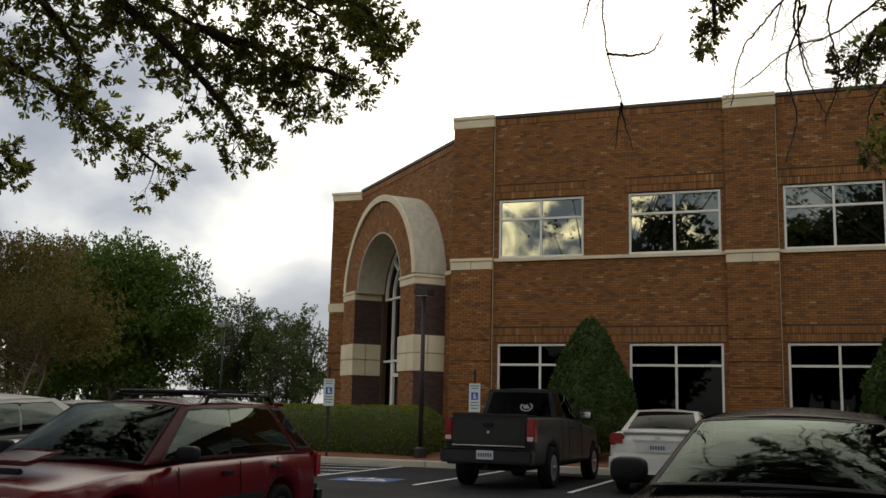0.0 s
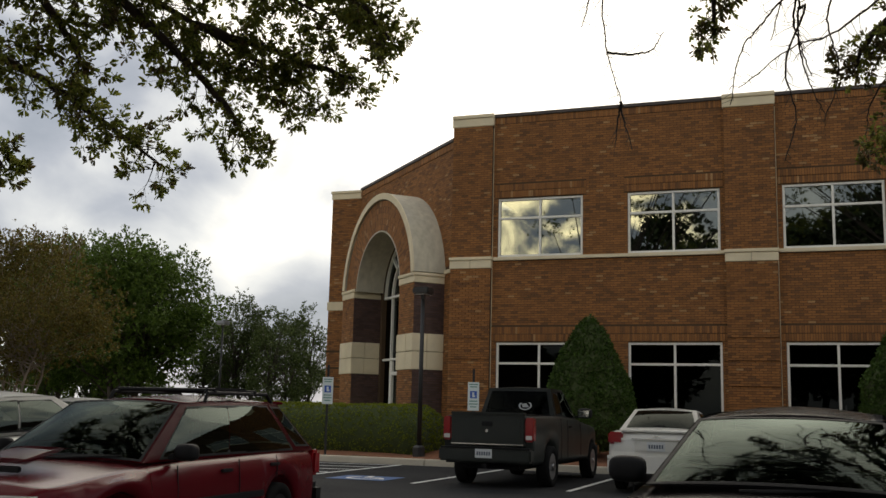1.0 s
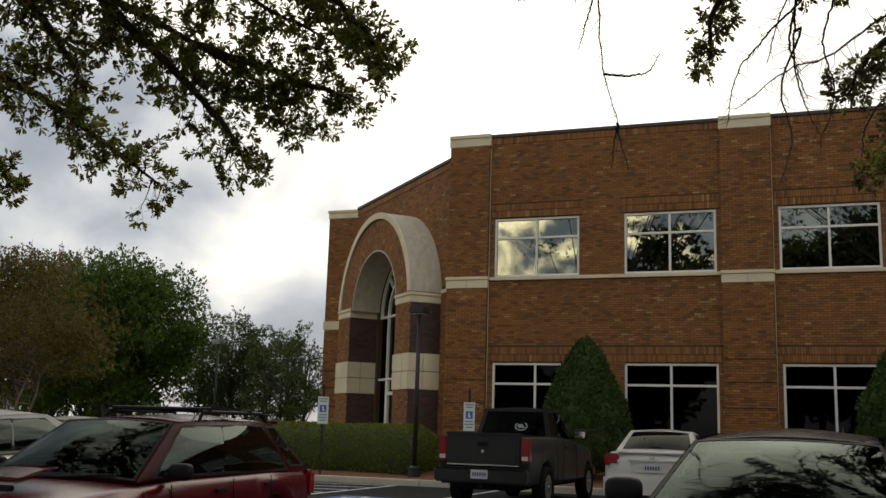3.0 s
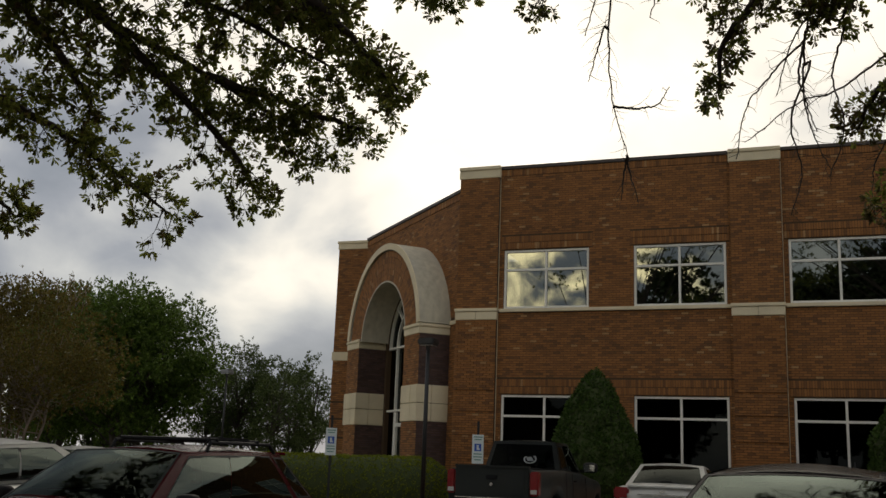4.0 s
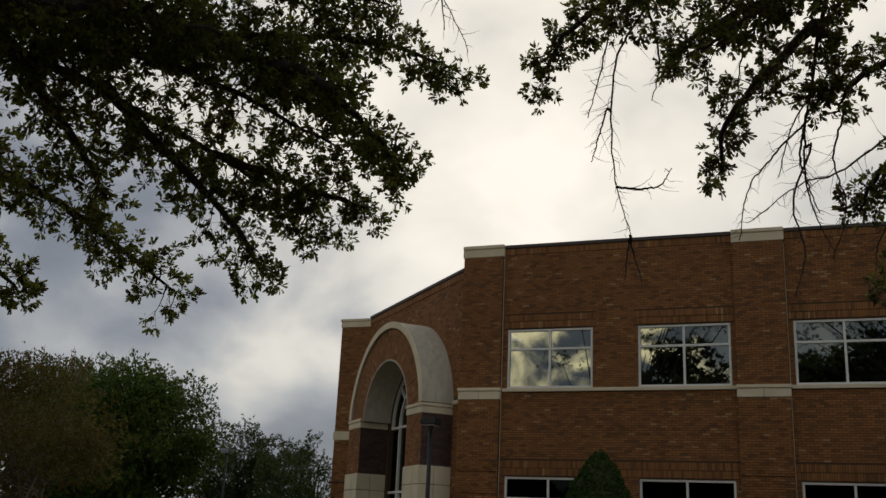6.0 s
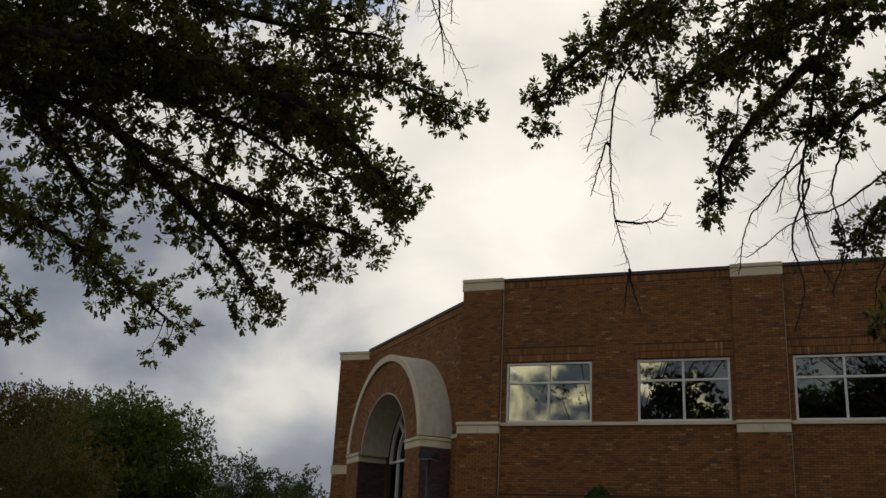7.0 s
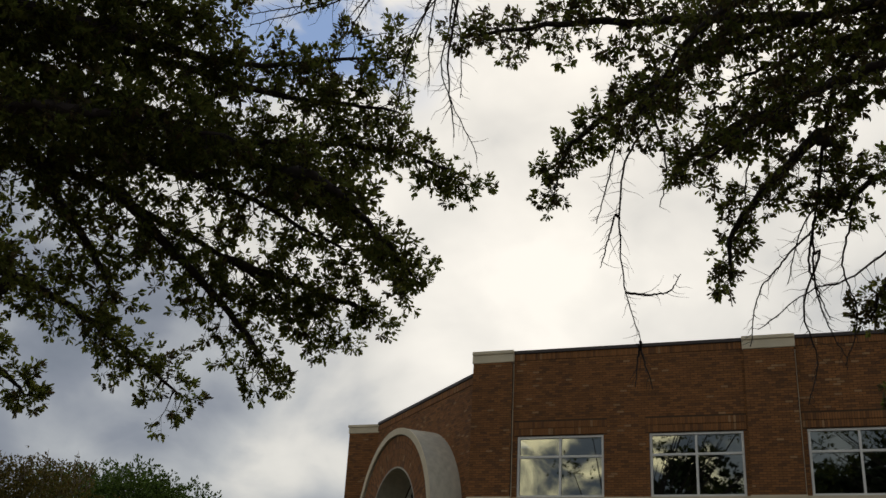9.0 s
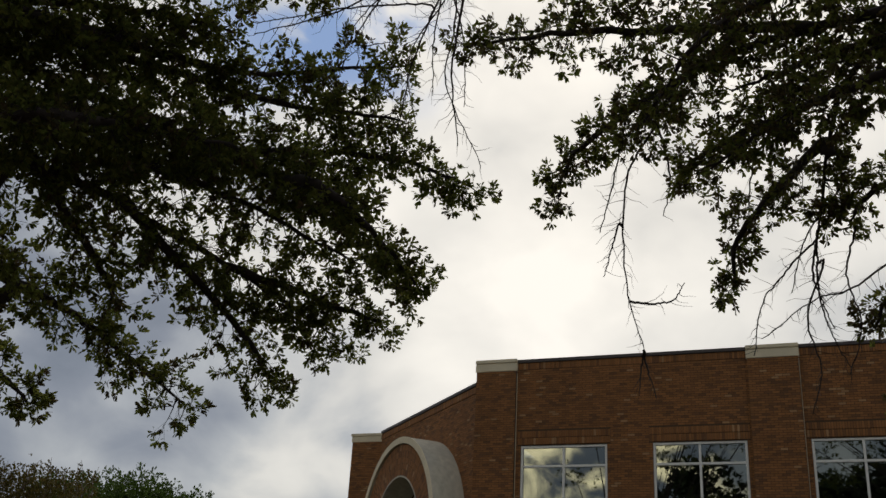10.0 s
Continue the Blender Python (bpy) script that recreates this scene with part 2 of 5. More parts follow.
# ---- mesh helpers ----
def link(name, bm, material, parent=None, label="", smooth=False):
    me = bpy.data.meshes.new(name)
    bm.normal_update()
    bm.to_mesh(me)
    bm.free()
    me.materials.append(material)
    if smooth:
        me.polygons.foreach_set("use_smooth", [True] * len(me.polygons))
    ob = new(name, me)
    if parent is not None:
        ob.parent = parent
    if label:
        tagged(ob, label)
    return ob


def part(name, bm, material, parent, label="", smooth=False):
    return link(name, bm, material, parent, label, smooth)


def raw(name, verts, faces, material, parent=None, smooth=False):
    me = bpy.data.meshes.new(name)
    me.from_pydata(verts, [], faces)
    me.materials.append(material)
    if smooth:
        me.polygons.foreach_set("use_smooth", [True] * len(me.polygons))
    ob = new(name, me)
    if parent is not None:
        ob.parent = parent
    return ob


def sheet(corners):
    """One flat face; its front is the side from which the corners run counter-clockwise."""
    bm = bmesh.new()
    bm.faces.new([bm.verts.new(c) for c in corners])
    return bm


def empty(name, m=None):
    ob = new(name)
    if m is not None:
        ob.matrix_world = m
    return ob


def box(x0, x1, y0, y1, z0, z1, bevel=0.0, bm=None):
    bm = bm or bmesh.new()
    got = bmesh.ops.create_cube(bm, size=1.0, matrix=Matrix.LocRotScale(((x0 + x1) / 2, (y0 + y1) / 2, (z0 + z1) / 2), None, (x1 - x0, y1 - y0, z1 - z0)))
    if bevel:
        edges = {e for v in got["verts"] for e in v.link_edges}
        bmesh.ops.bevel(bm, geom=list(edges), offset=bevel, segments=2, affect="EDGES")
    return bm


def prism(points, y0, y1, bm=None):
    """An outline of (x, z) points, pushed from y0 to y1."""
    bm = bm or bmesh.new()
    a = [bm.verts.new((x, y0, z)) for x, z in points]
    b = [bm.verts.new((x, y1, z)) for x, z in points]
    bm.faces.new(a)
    bm.faces.new(b[::-1])
    for i in range(len(a)):
        j = (i + 1) % len(a)
        bm.faces.new((a[j], a[i], b[i], b[j]))
    bmesh.ops.recalc_face_normals(bm, faces=bm.faces)
    return bm


def tube(points, radii, sides=7, bm=None):
    """A tapered round limb through the points."""
    bm = bm or bmesh.new()
    pts = [Vector(p) for p in points]
    rings = []
    for i, p in enumerate(pts):
        d = (pts[min(i + 1, len(pts) - 1)] - pts[max(i - 1, 0)]).normalized()
        u = d.orthogonal().normalized()
        v = d.cross(u)
        rings.append([bm.verts.new(p + (u * math.cos(a) + v * math.sin(a)) * radii[i]) for a in [k * math.tau / sides for k in range(sides)]])
    for r0, r1 in zip(rings, rings[1:]):
        # the ring turn that lies nearest keeps the skin from twisting
        best = min(range(sides), key=lambda s: sum((r0[k].co - r1[(k + s) % sides].co).length for k in range(sides)))
        for k in range(sides):
            bm.faces.new((r0[k], r0[(k + 1) % sides], r1[(k + 1 + best) % sides], r1[(k + best) % sides]))
    bm.faces.new(rings[0][::-1])
    bm.faces.new(rings[-1])
    return bm


def smooth_path(points, steps=5):
    """Catmull-Rom through the points."""
    p = [Vector(q) for q in points]
    p = [p[0] * 2 - p[1]] + p + [p[-1] * 2 - p[-2]]
    out = []
    for i in range(1, len(p) - 2):
        for k in range(steps):
            t = k / steps
            out.append(0.5 * (2 * p[i] + (p[i + 1] - p[i - 1]) * t + (2 * p[i - 1] - 5 * p[i] + 4 * p[i + 1] - p[i + 2]) * t * t + (3 * p[i] - p[i - 1] - 3 * p[i + 1] + p[i + 2]) * t ** 3))
    out.append(p[-2])
    return out


# ---- brickwork ----
def brick_cells(u0, u1, z0, z1, holes=(), skip=(), only=(), length=0.2, course=0.0677, soldier=False):
    """The bricks (u0, u1, z0, z1) of a field in running bond, or on end, cut round the holes."""
    out = []
    if soldier:
        n = max(1, round((u1 - u0) / course))
        w = (u1 - u0) / n
        return [(u0 + i * w + 0.005, u0 + (i + 1) * w - 0.005, z0 + 0.005, z1 - 0.005) for i in range(n)]
    rows = max(1, round((z1 - z0) / course))
    h = (z1 - z0) / rows
    for r in range(rows):
        a, b = z0 + r * h, z0 + (r + 1) * h
        if any(a - h * 0.5 < s <= a + h * 0.5 for s in skip):
            continue
        if only and not any(a - h * 0.5 < s <= a + h * 0.5 for s in only):
            continue
        u = u0 - (length / 2 if r % 2 else 0)
        while u < u1:
            c, d = max(u, u0), min(u + length, u1)
            spans = [(c, d)]
            for hu0, hu1, hz0, hz1 in holes:
                if b > hz0 + 0.02 and a < hz1 - 0.02:
                    nxt = []
                    for s, t in spans:
                        if t <= hu0 or s >= hu1:
                            nxt.append((s, t))
                        else:
                            if s < hu0:
                                nxt.append((s, hu0))
                            if t > hu1:
                                nxt.append((hu1, t))
                    spans = nxt
            out += [(s + 0.006, t - 0.006, a + 0.007, b - 0.007) for s, t in spans if t - s > 0.03]
            u += length
    return out


def brick_mesh(name, cells, at, along, out, material, parent, proud=0.012):
    """Joins the cells to one mesh of five-sided bricks on a plane."""
    at, along, out = Vector(at), Vector(along), Vector(out)
    verts, faces = [], []
    rng = random.Random(len(cells))
    for a, b, c, d in cells:
        k = len(verts)
        p = proud + rng.uniform(-0.003, 0.003)
        for off in (0.0, p):
            for u, z in ((a, c), (b, c), (b, d), (a, d)):
                verts.append(at + along * u + out * off + Vector((0, 0, z)))
        faces += [(k + 4, k + 5, k + 6, k + 7), (k, k + 1, k + 5, k + 4), (k + 1, k + 2, k + 6, k + 5), (k + 2, k + 3, k + 7, k + 6), (k + 3, k, k + 4, k + 7)]
    return tagged(raw(name, verts, faces, material, parent), kind="stuff")


# ---- ground ----
link("ground", box(-900, 900, -900, 1400, -0.5, -0.02), GRASS)
tagged(bpy.data.objects["ground"], "dull green grass reaching to the horizon", "ground", kind="structure")
tagged(link("road", box(-60, 40, 2.6, 23.4, -0.3, 0.0), ASPHALT), "dark worn asphalt of the car park", "car park", kind="structure")
tagged(link("ground_strip", box(-60, 40, -7, 2.45, -0.3, 0.12), MULCH), "mulched planting strip under the trees", "ground", kind="structure")
KERB_Y = 23.4


def kerb(name, y0, y1, x0, x1):
    thing = tagged(empty(name), "pale worn concrete kerb along the parking bays", "kerb", kind="structure")
    x = x0
    while x < x1:
        part("kerb_stone", box(x + 0.006, min(x + 3.0, x1) - 0.006, y0, y1, -0.1, 0.15, 0.02), CONCRETE, thing)
        x += 3.0
    return thing


kerb("kerb_far", KERB_Y, KERB_Y + 0.3, -42, 18)
kerb("kerb_near", 2.45, 2.6, -42, 18)
bed = bmesh.new()
bmesh.ops.create_grid(bed, x_segments=120, y_segments=12, size=0.5, matrix=Matrix.LocRotScale((-12, KERB_Y + 0.3 + 2.3, 0.2), None, (60, 4.6, 1)))
for v in bed.verts:
    v.co.z = 0.14 + 0.05 * (v.co.y - KERB_Y - 0.3) + 0.05 * noise.noise(v.co * 1.7)
tagged(link("mulch_bed", bed, MULCH, smooth=True), "red-brown mulch bed between kerb and building", "ground", kind="structure")

marks = tagged(empty("bay_markings"), "worn white painted parking bay lines", "markings", kind="structure")


def stripe(x0, y0, x1, y1, w=0.1, material=PAINT_LINE, z=0.004):
    a, b = Vector((x0, y0, 0)), Vector((x1, y1, 0))
    s = (b - a).normalized().cross(Vector((0, 0, 1))) * w / 2
    bm = bmesh.new()
    lo = [bm.verts.new((p.x, p.y, z)) for p in (a - s, a + s, b + s, b - s)]
    hi = [bm.verts.new((p.x, p.y, z + 0.003)) for p in (a - s, a + s, b + s, b - s)]
    bm.faces.new(hi)
    for i in range(4):
        bm.faces.new((lo[i], lo[(i + 1) % 4], hi[(i + 1) % 4], hi[i]))
    return part("paint_line", bm, material, marks)


for x in (-6.95, -4.05, -1.15, 1.75):
    stripe(x, 17.5, x, 23.2)
stripe(-9.55, 17.6, -9.55, 23.2)
stripe(-12.3, 17.6, -12.3, 23.2)
for k in range(5):
    stripe(-12.2, 17.7 + k * 1.2, -9.65, 18.3 + k * 1.2, 0.1)
# blue field with the wheelchair sign
stripe(-8.85, 18.3, -7.65, 18.3, 1.15, BLUE_PAINT)
ring = [(-8.25 + 0.3 * math.cos(a), 18.2 + 0.3 * math.sin(a)) for a in [radians(120 + k * 28) for k in range(10)]]
for (x0, y0), (x1, y1) in zip(ring, ring[1:]):
    stripe(x0, y0, x1, y1, 0.09, z=0.009)
stripe(-8.3, 18.75, -8.25, 18.3, 0.1, z=0.009)
stripe(-8.25, 18.35, -7.95, 18.35, 0.1, z=0.013)
stripe(-7.95, 18.35, -7.8, 18.05, 0.1, z=0.009)

# ---- office building ----
FY = 28.0
LX, RX = -10.05, 14.0
TOP = 10.2
CHAMFER_AT = Vector((LX, FY, 0))
CD = Vector((-math.sqrt(0.5), math.sqrt(0.5), 0))
CN = Vector((-math.sqrt(0.5), -math.sqrt(0.5), 0))
PX, PY = -15.79, 33.74
WIN = [(-8.63, -6.09), (-4.80, -2.27), (-0.64, 1.90), (3.70, 6.24), (8.0, 10.54)]
UP = (5.844, 7.593)
LOW = (0.95, 3.343)
building = tagged(empty("office_building"), "two-storey brown brick office with arched corner entrance", "building", kind="structure")


def wall_sheet(name, at, along, out, u0, u1, z0, z1, holes, thick=0.3):
    """A wall with openings that go through: blocks between the openings."""
    us = sorted({u0, u1, *[h[0] for h in holes], *[h[1] for h in holes]})
    zs = sorted({z0, z1, *[h[2] for h in holes], *[h[3] for h in holes]})
    at, along, out = Vector(at), Vector(along), Vector(out)
    bm = bmesh.new()
    keep = {}

    def vert(u, z, o):
        key = (round(u, 4), round(z, 4), o)
        if key not in keep:
            keep[key] = bm.verts.new(at + along * u - out * (thick * o) + Vector((0, 0, z)))
        return keep[key]

    cells = {(i, j) for i in range(len(us) - 1) for j in range(len(zs) - 1)
             if not any(h[0] - 1e-6 <= us[i] and us[i + 1] <= h[1] + 1e-6 and h[2] - 1e-6 <= zs[j] and zs[j + 1] <= h[3] + 1e-6 for h in holes)}
    for i, j in cells:
        a, b, c, d = us[i], us[i + 1], zs[j], zs[j + 1]
        bm.faces.new([vert(a, c, 0), vert(b, c, 0), vert(b, d, 0), vert(a, d, 0)])
        bm.faces.new([vert(a, d, 1), vert(b, d, 1), vert(b, c, 1), vert(a, c, 1)])
        for (di, dj), (p, q) in {(-1, 0): ((a, c), (a, d)), (1, 0): ((b, d), (b, c)), (0, -1): ((b, c), (a, c)), (0, 1): ((a, d), (b, d))}.items():
            if (i + di, j + dj) not in cells:
                bm.faces.new([vert(*p, 0), vert(*q, 0), vert(*q, 1), vert(*p, 1)])
    bmesh.ops.recalc_face_normals(bm, faces=bm.faces)
    return part(name, bm, MORTAR, building)


HOLES = [(a, b, *z) for a, b in WIN for z in (UP, LOW)]
wall_sheet("wall_front", (0, FY, 0), (1, 0, 0), (0, -1, 0), LX, RX, -0.1, TOP - 0.1, HOLES)

# pilasters stand proud of the front wall
PIL = [(-10.05, -8.80), (-2.13, -0.79), (7.1, 7.9)]
GROOVES = (3.42, 2.78, 2.12, 1.45, 0.8)
cells = []
for z0, z1 in ((0.0, UP[0] - 0.12), (UP[0], TOP - 0.32)):
    spans = [(-8.80, -2.13), (-0.79, 3.6)]
    for a, b in spans:
        hol = [h for h in HOLES]
        extra = []
        for wa, wb in WIN:
            if z0 == 0.0:
                extra.append((a, b, LOW[1] + 0.02, LOW[1] + 0.46))
            else:
                extra.append((wa - 0.1, wb + 0.1, UP[1] + 0.02, UP[1] + 0.44))
        cells += brick_cells(a, b, z0, z1, hol + extra)
brick_mesh("wall_bricks", cells, (0, FY, 0), (1, 0, 0), (0, -1, 0), BRICK, building)
cells = []
for a, b in ((-8.80, -2.13), (-0.79, 3.6)):
    for k in range(2):
        cells += brick_cells(a, b, LOW[1] + 0.03 + k * 0.215, LOW[1] + 0.235 + k * 0.215, soldier=True)
    cells += brick_cells(a, b, TOP - 0.31, TOP - 0.11, soldier=True)
for wa, wb in WIN[:3]:
    for k in range(2):
        cells += brick_cells(wa - 0.1, wb + 0.1, UP[1] + 0.03 + k * 0.205, UP[1] + 0.225 + k * 0.205, soldier=True)
brick_mesh("soldier_bricks", cells, (0, FY, 0), (1, 0, 0), (0, -1, 0), BRICK, building, 0.022)
cells, sunk = [], []
for a, b in PIL[:2]:
    part("pilaster", box(a, b, FY - 0.11, FY - 0.002, -0.1, TOP - 0.3), MORTAR, building)
    sunk += brick_cells(a, b, 0.0, UP[0] - 0.34, only=GROOVES)
    cells += brick_cells(a, b, 0.0, UP[0] - 0.34, skip=GROOVES) + brick_cells(a, b, UP[0] + 0.01, TOP - 0.36)
    for z0, z1, o in ((TOP - 0.36, TOP - 0.10, 0.14), (TOP - 0.10, TOP + 0.01, 0.17)):
        part("cap_stone", box(a - 0.03, b + 0.03, FY - o, FY + 0.31, z0 + 0.003, z1, 0.012), STONE, building, "cream cast stone cap")
    for s, t in ((a - 0.02, (a + b) / 2 - 0.004), ((a + b) / 2 + 0.004, b + 0.02)):
        part("band_stone", box(s, t, FY - 0.175, FY - 0.004, UP[0] - 0.33, UP[0] - 0.09, 0.01), STONE, building, "cream cast stone band")
    part("band_stone", box(a - 0.04, b + 0.04, FY - 0.205, FY - 0.004, UP[0] - 0.085, UP[0] + 0.005, 0.01), STONE, building, "cream cast stone band")
    part("joint_strip", box(b + 0.004, b + 0.018, FY - 0.035, FY - 0.004, 0.3, TOP - 0.4), STONE, building, "pale sealant joint")
brick_mesh("sunk_bricks", sunk, (0, FY - 0.11, 0), (1, 0, 0), (0, -1, 0), BRICK, building, 0.004)
near = [c for c in cells if PIL[1][0] <= c[0] < PIL[1][1] and 6.2 < c[2] < 8.9]
cells = [c for c in cells if c not in near]
brick_mesh("pilaster_bricks", [c for c in cells if c[2] > 5.5], (0, FY - 0.11, 0), (1, 0, 0), (0, -1, 0), BRICK, building)
brick_mesh("banded_bricks", [c for c in cells if c[2] < 5.5], (0, FY - 0.11, 0), (1, 0, 0), (0, -1, 0), BRICK, building, 0.05)
for a, b in ((-8.74, -2.17), (-0.75, 7.0)):
    part("sill_band", box(a, b, FY - 0.09, FY - 0.003, UP[0] - 0.105, UP[0] - 0.006, 0.01), STONE, building, "thin cream stone sill band")
    part("coping", box(a - 0.05, b + 0.05, FY - 0.06, FY + 0.34, TOP - 0.1, TOP, 0.01), COPING, building, "dark metal coping")


def window(a, b, z0, z1, split, glass_mat):
    """A white four-light window set into the wall."""
    w = part("window", box(a - 0.001, b + 0.001, FY + 0.10, FY + 0.12, z0, z0 + 0.004), FRAME, building, "white-framed four-light office window")
    t = 0.065
    y0, y1 = FY + 0.02, FY + 0.12
    for n, bx in (("frame_head", (a, b, y0, y1, z1 - t, z1)), ("frame_foot", (a, b, y0, y1, z0 + 0.005, z0 + t)), ("frame_side", (a, a + t, y0, y1, z0 + t, z1 - t)), ("frame_side", (b - t, b, y0, y1, z0 + t, z1 - t)),
                  ("transom", (a + t, b - t, y0 + 0.01, y1, split - t / 2, split + t / 2))):
        part(n, box(*bx, 0.006), FRAME, w)
    m = (a + b) / 2
    for s, e in ((z0 + t, split - t / 2), (split + t / 2, z1 - t)):
        part("mullion", box(m - t / 2, m + t / 2, y0 + 0.01, y1, s, e, 0.006), FRAME, w)
        for p, q in ((a + t, m - t / 2), (m + t / 2, b - t)):
            part("pane", sheet([(p, FY + 0.075, s), (q, FY + 0.075, s), (q, FY + 0.075, e), (p, FY + 0.075, e)]), glass_mat, w)
    return w


for a, b in WIN:
    window(a, b, *UP, UP[0] + 0.66 * (UP[1] - UP[0]), GLASS)
    window(a, b, *LOW, LOW[1] - 0.60, GLASS_LOW)

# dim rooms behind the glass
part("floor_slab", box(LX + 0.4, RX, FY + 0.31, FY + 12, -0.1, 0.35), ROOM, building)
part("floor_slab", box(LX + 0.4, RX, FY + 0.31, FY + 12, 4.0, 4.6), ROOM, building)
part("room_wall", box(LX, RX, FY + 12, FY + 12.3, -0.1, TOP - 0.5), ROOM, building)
part("roof", box(LX, RX, FY + 0.31, FY + 30, 8.6, 8.9), ROOF_GRAVEL, building)
part("wall_side", box(RX - 0.3, RX, FY + 0.31, FY + 30, -0.1, TOP - 0.12), MORTAR, building)
part("wall_back", box(PX - 1.2, RX, FY + 30, FY + 30.3, -0.1, TOP - 0.5), MORTAR, building)

# chamfered corner wall with the arched portal
S0, S1, SM = 0.48, 6.90, 3.61
IN0, IN1 = 1.65, 5.74
CTR, R_OUT, R_RING, R_IN = 5.15, 3.20, 3.00, 1.96
IMPOST = 5.12
PART_TOP = 9.57
DEPTH = 1.0


def corner(u, o, z):
    """A place on the corner wall: along it, out from it, up."""
    return CHAMFER_AT + CD * u + CN * o + Vector((0, 0, z))


corner_m = Matrix((( CD.x, CN.x, 0, LX), (CD.y, CN.y, 0, FY), (0, 0, 1, 0), (0, 0, 0, 1)))


def cpart(name, bm, material, parent=building, label="", smooth=False):
    """A part built in the corner wall's own measures: x along, y outward, z up."""
    bmesh.ops.transform(bm, matrix=corner_m, verts=bm.verts)
    bmesh.ops.recalc_face_normals(bm, faces=bm.faces)
    return part(name, bm, material, parent, label, smooth)


def arc(r, n=28, a0=0.0, a1=180.0):
    return [(SM + r * math.cos(radians(a0 + (a1 - a0) * k / n)), CTR + r * math.sin(radians(a0 + (a1 - a0) * k / n))) for k in range(n + 1)]


# wall left and right of the opening, and above it
LEN = 8.12
cpart("wall_corner", prism([(0.0, -0.1), (SM - R_IN, -0.1), (SM - R_IN, PART_TOP - 0.1), (0.0, PART_TOP - 0.1)], -0.3, 0.0), MORTAR)
cpart("wall_corner", prism([(SM + R_IN, -0.1), (LEN, -0.1), (LEN, PART_TOP - 0.1), (SM + R_IN, PART_TOP - 0.1)], -0.3, 0.0), MORTAR)
cpart("wall_corner", prism([(SM - R_IN, CTR)] + arc(R_IN)[::-1] + [(SM + R_IN, PART_TOP - 0.1), (SM - R_IN, PART_TOP - 0.1)], -0.3, 0.0), MORTAR)
cells = brick_cells(0.02, S0, 0.0, UP[0] - 0.34) + brick_cells(S1, LEN, 0.0, UP[0] - 0.34)
cells += [c for c in brick_cells(0.02, LEN, UP[0] - 0.2, PART_TOP - 0.34) if max(math.hypot(u - SM, z - CTR) for u in c[:2] for z in c[2:]) > R_OUT - 0.1]
brick_mesh("corner_bricks", cells, CHAMFER_AT, CD, CN, BRICK, building)
brick_mesh("corner_soldiers", brick_cells(0.02, LEN, PART_TOP - 0.33, PART_TOP - 0.12, soldier=True), CHAMFER_AT, CD, CN, BRICK, building, 0.03)
cpart("coping", box(0, LEN, -0.32, 0.06, PART_TOP - 0.1, PART_TOP, 0.01), COPING, building, "dark metal coping")
cpart("band_stone", box(0.02, S0 - 0.01, 0.003, 0.06, UP[0] - 0.42, UP[0] - 0.3, 0.01), STONE, building)
# pier at the end of the corner wall
PZ = 9.5
part("pier", box(PX - 1.2, PX, PY, PY + 1.2, -0.1, PZ - 0.3), MORTAR, building)
brick_mesh("pier_bricks", brick_cells(PX - 1.2, PX, 0.0, 4.95, skip=GROOVES) + brick_cells(PX - 1.2, PX, 5.28, PZ - 0.32), (0, PY, 0), (1, 0, 0), (0, -1, 0), BRICK, building)
for z0, z1, o in ((PZ - 0.32, PZ - 0.1, 0.03), (PZ - 0.1, PZ, 0.06)):
    part("cap_stone", box(PX - 1.2 - o, PX + 0.02, PY - o, PY + 1.2, z0 + 0.003, z1, 0.01), STONE, building, "cream cast stone cap")
part("band_stone", box(PX - 1.24, PX, PY - 0.04, PY - 0.003, 4.95, 5.27, 0.01), STONE, building, "cream cast stone band")
part("wall_left", box(PX - 1.2, PX - 0.9, PY + 1.2, FY + 30, -0.1, TOP - 0.5), MORTAR, building)
part("roof", box(PX - 0.9, LX, PY + 0.6, FY + 30, 8.4, 8.6), ROOF_GRAVEL, building)

# portal pillars
STONE_Z = (2.53, 3.60)
for a, b in ((S0, IN0), (IN1, S1)):
    cpart("pillar", box(a + 0.012, b - 0.012, 0.002, DEPTH - 0.012, -0.1, IMPOST), MORTAR)
    for z0, z1 in ((0.0, STONE_Z[0]), (STONE_Z[1], IMPOST)):
        brick_mesh("pillar_bricks", brick_cells(a, b, z0, z1), CHAMFER_AT + CN * (DEPTH - 0.012), CD, CN, BRICK, building)
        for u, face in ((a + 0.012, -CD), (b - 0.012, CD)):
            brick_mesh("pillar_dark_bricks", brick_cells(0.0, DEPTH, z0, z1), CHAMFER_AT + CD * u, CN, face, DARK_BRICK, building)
    zm = sum(STONE_Z) / 2
    for z0, z1 in ((STONE_Z[0], zm - 0.006), (zm + 0.006, STONE_Z[1])):
        for s, t in ((a - 0.035, a + 0.45), (a + 0.462, b + 0.035)):
            for o0, o1 in ((0.004, 0.55), (0.562, DEPTH + 0.035)):
                cpart("stone_block", box(s, t, o0, o1, z0 + 0.003, z1, 0.012), STONE, building, "cream cast stone block")
    cpart("cap_stone", box(a - 0.02, b + 0.02, 0.004, DEPTH + 0.02, IMPOST + 0.003, IMPOST + 0.20, 0.012), STONE, building, "cream cast stone impost")
    cpart("cap_stone", box(a - 0.05, b + 0.05, 0.004, DEPTH + 0.05, IMPOST + 0.203, IMPOST + 0.31, 0.02), STONE, building, "cream cast stone impost")


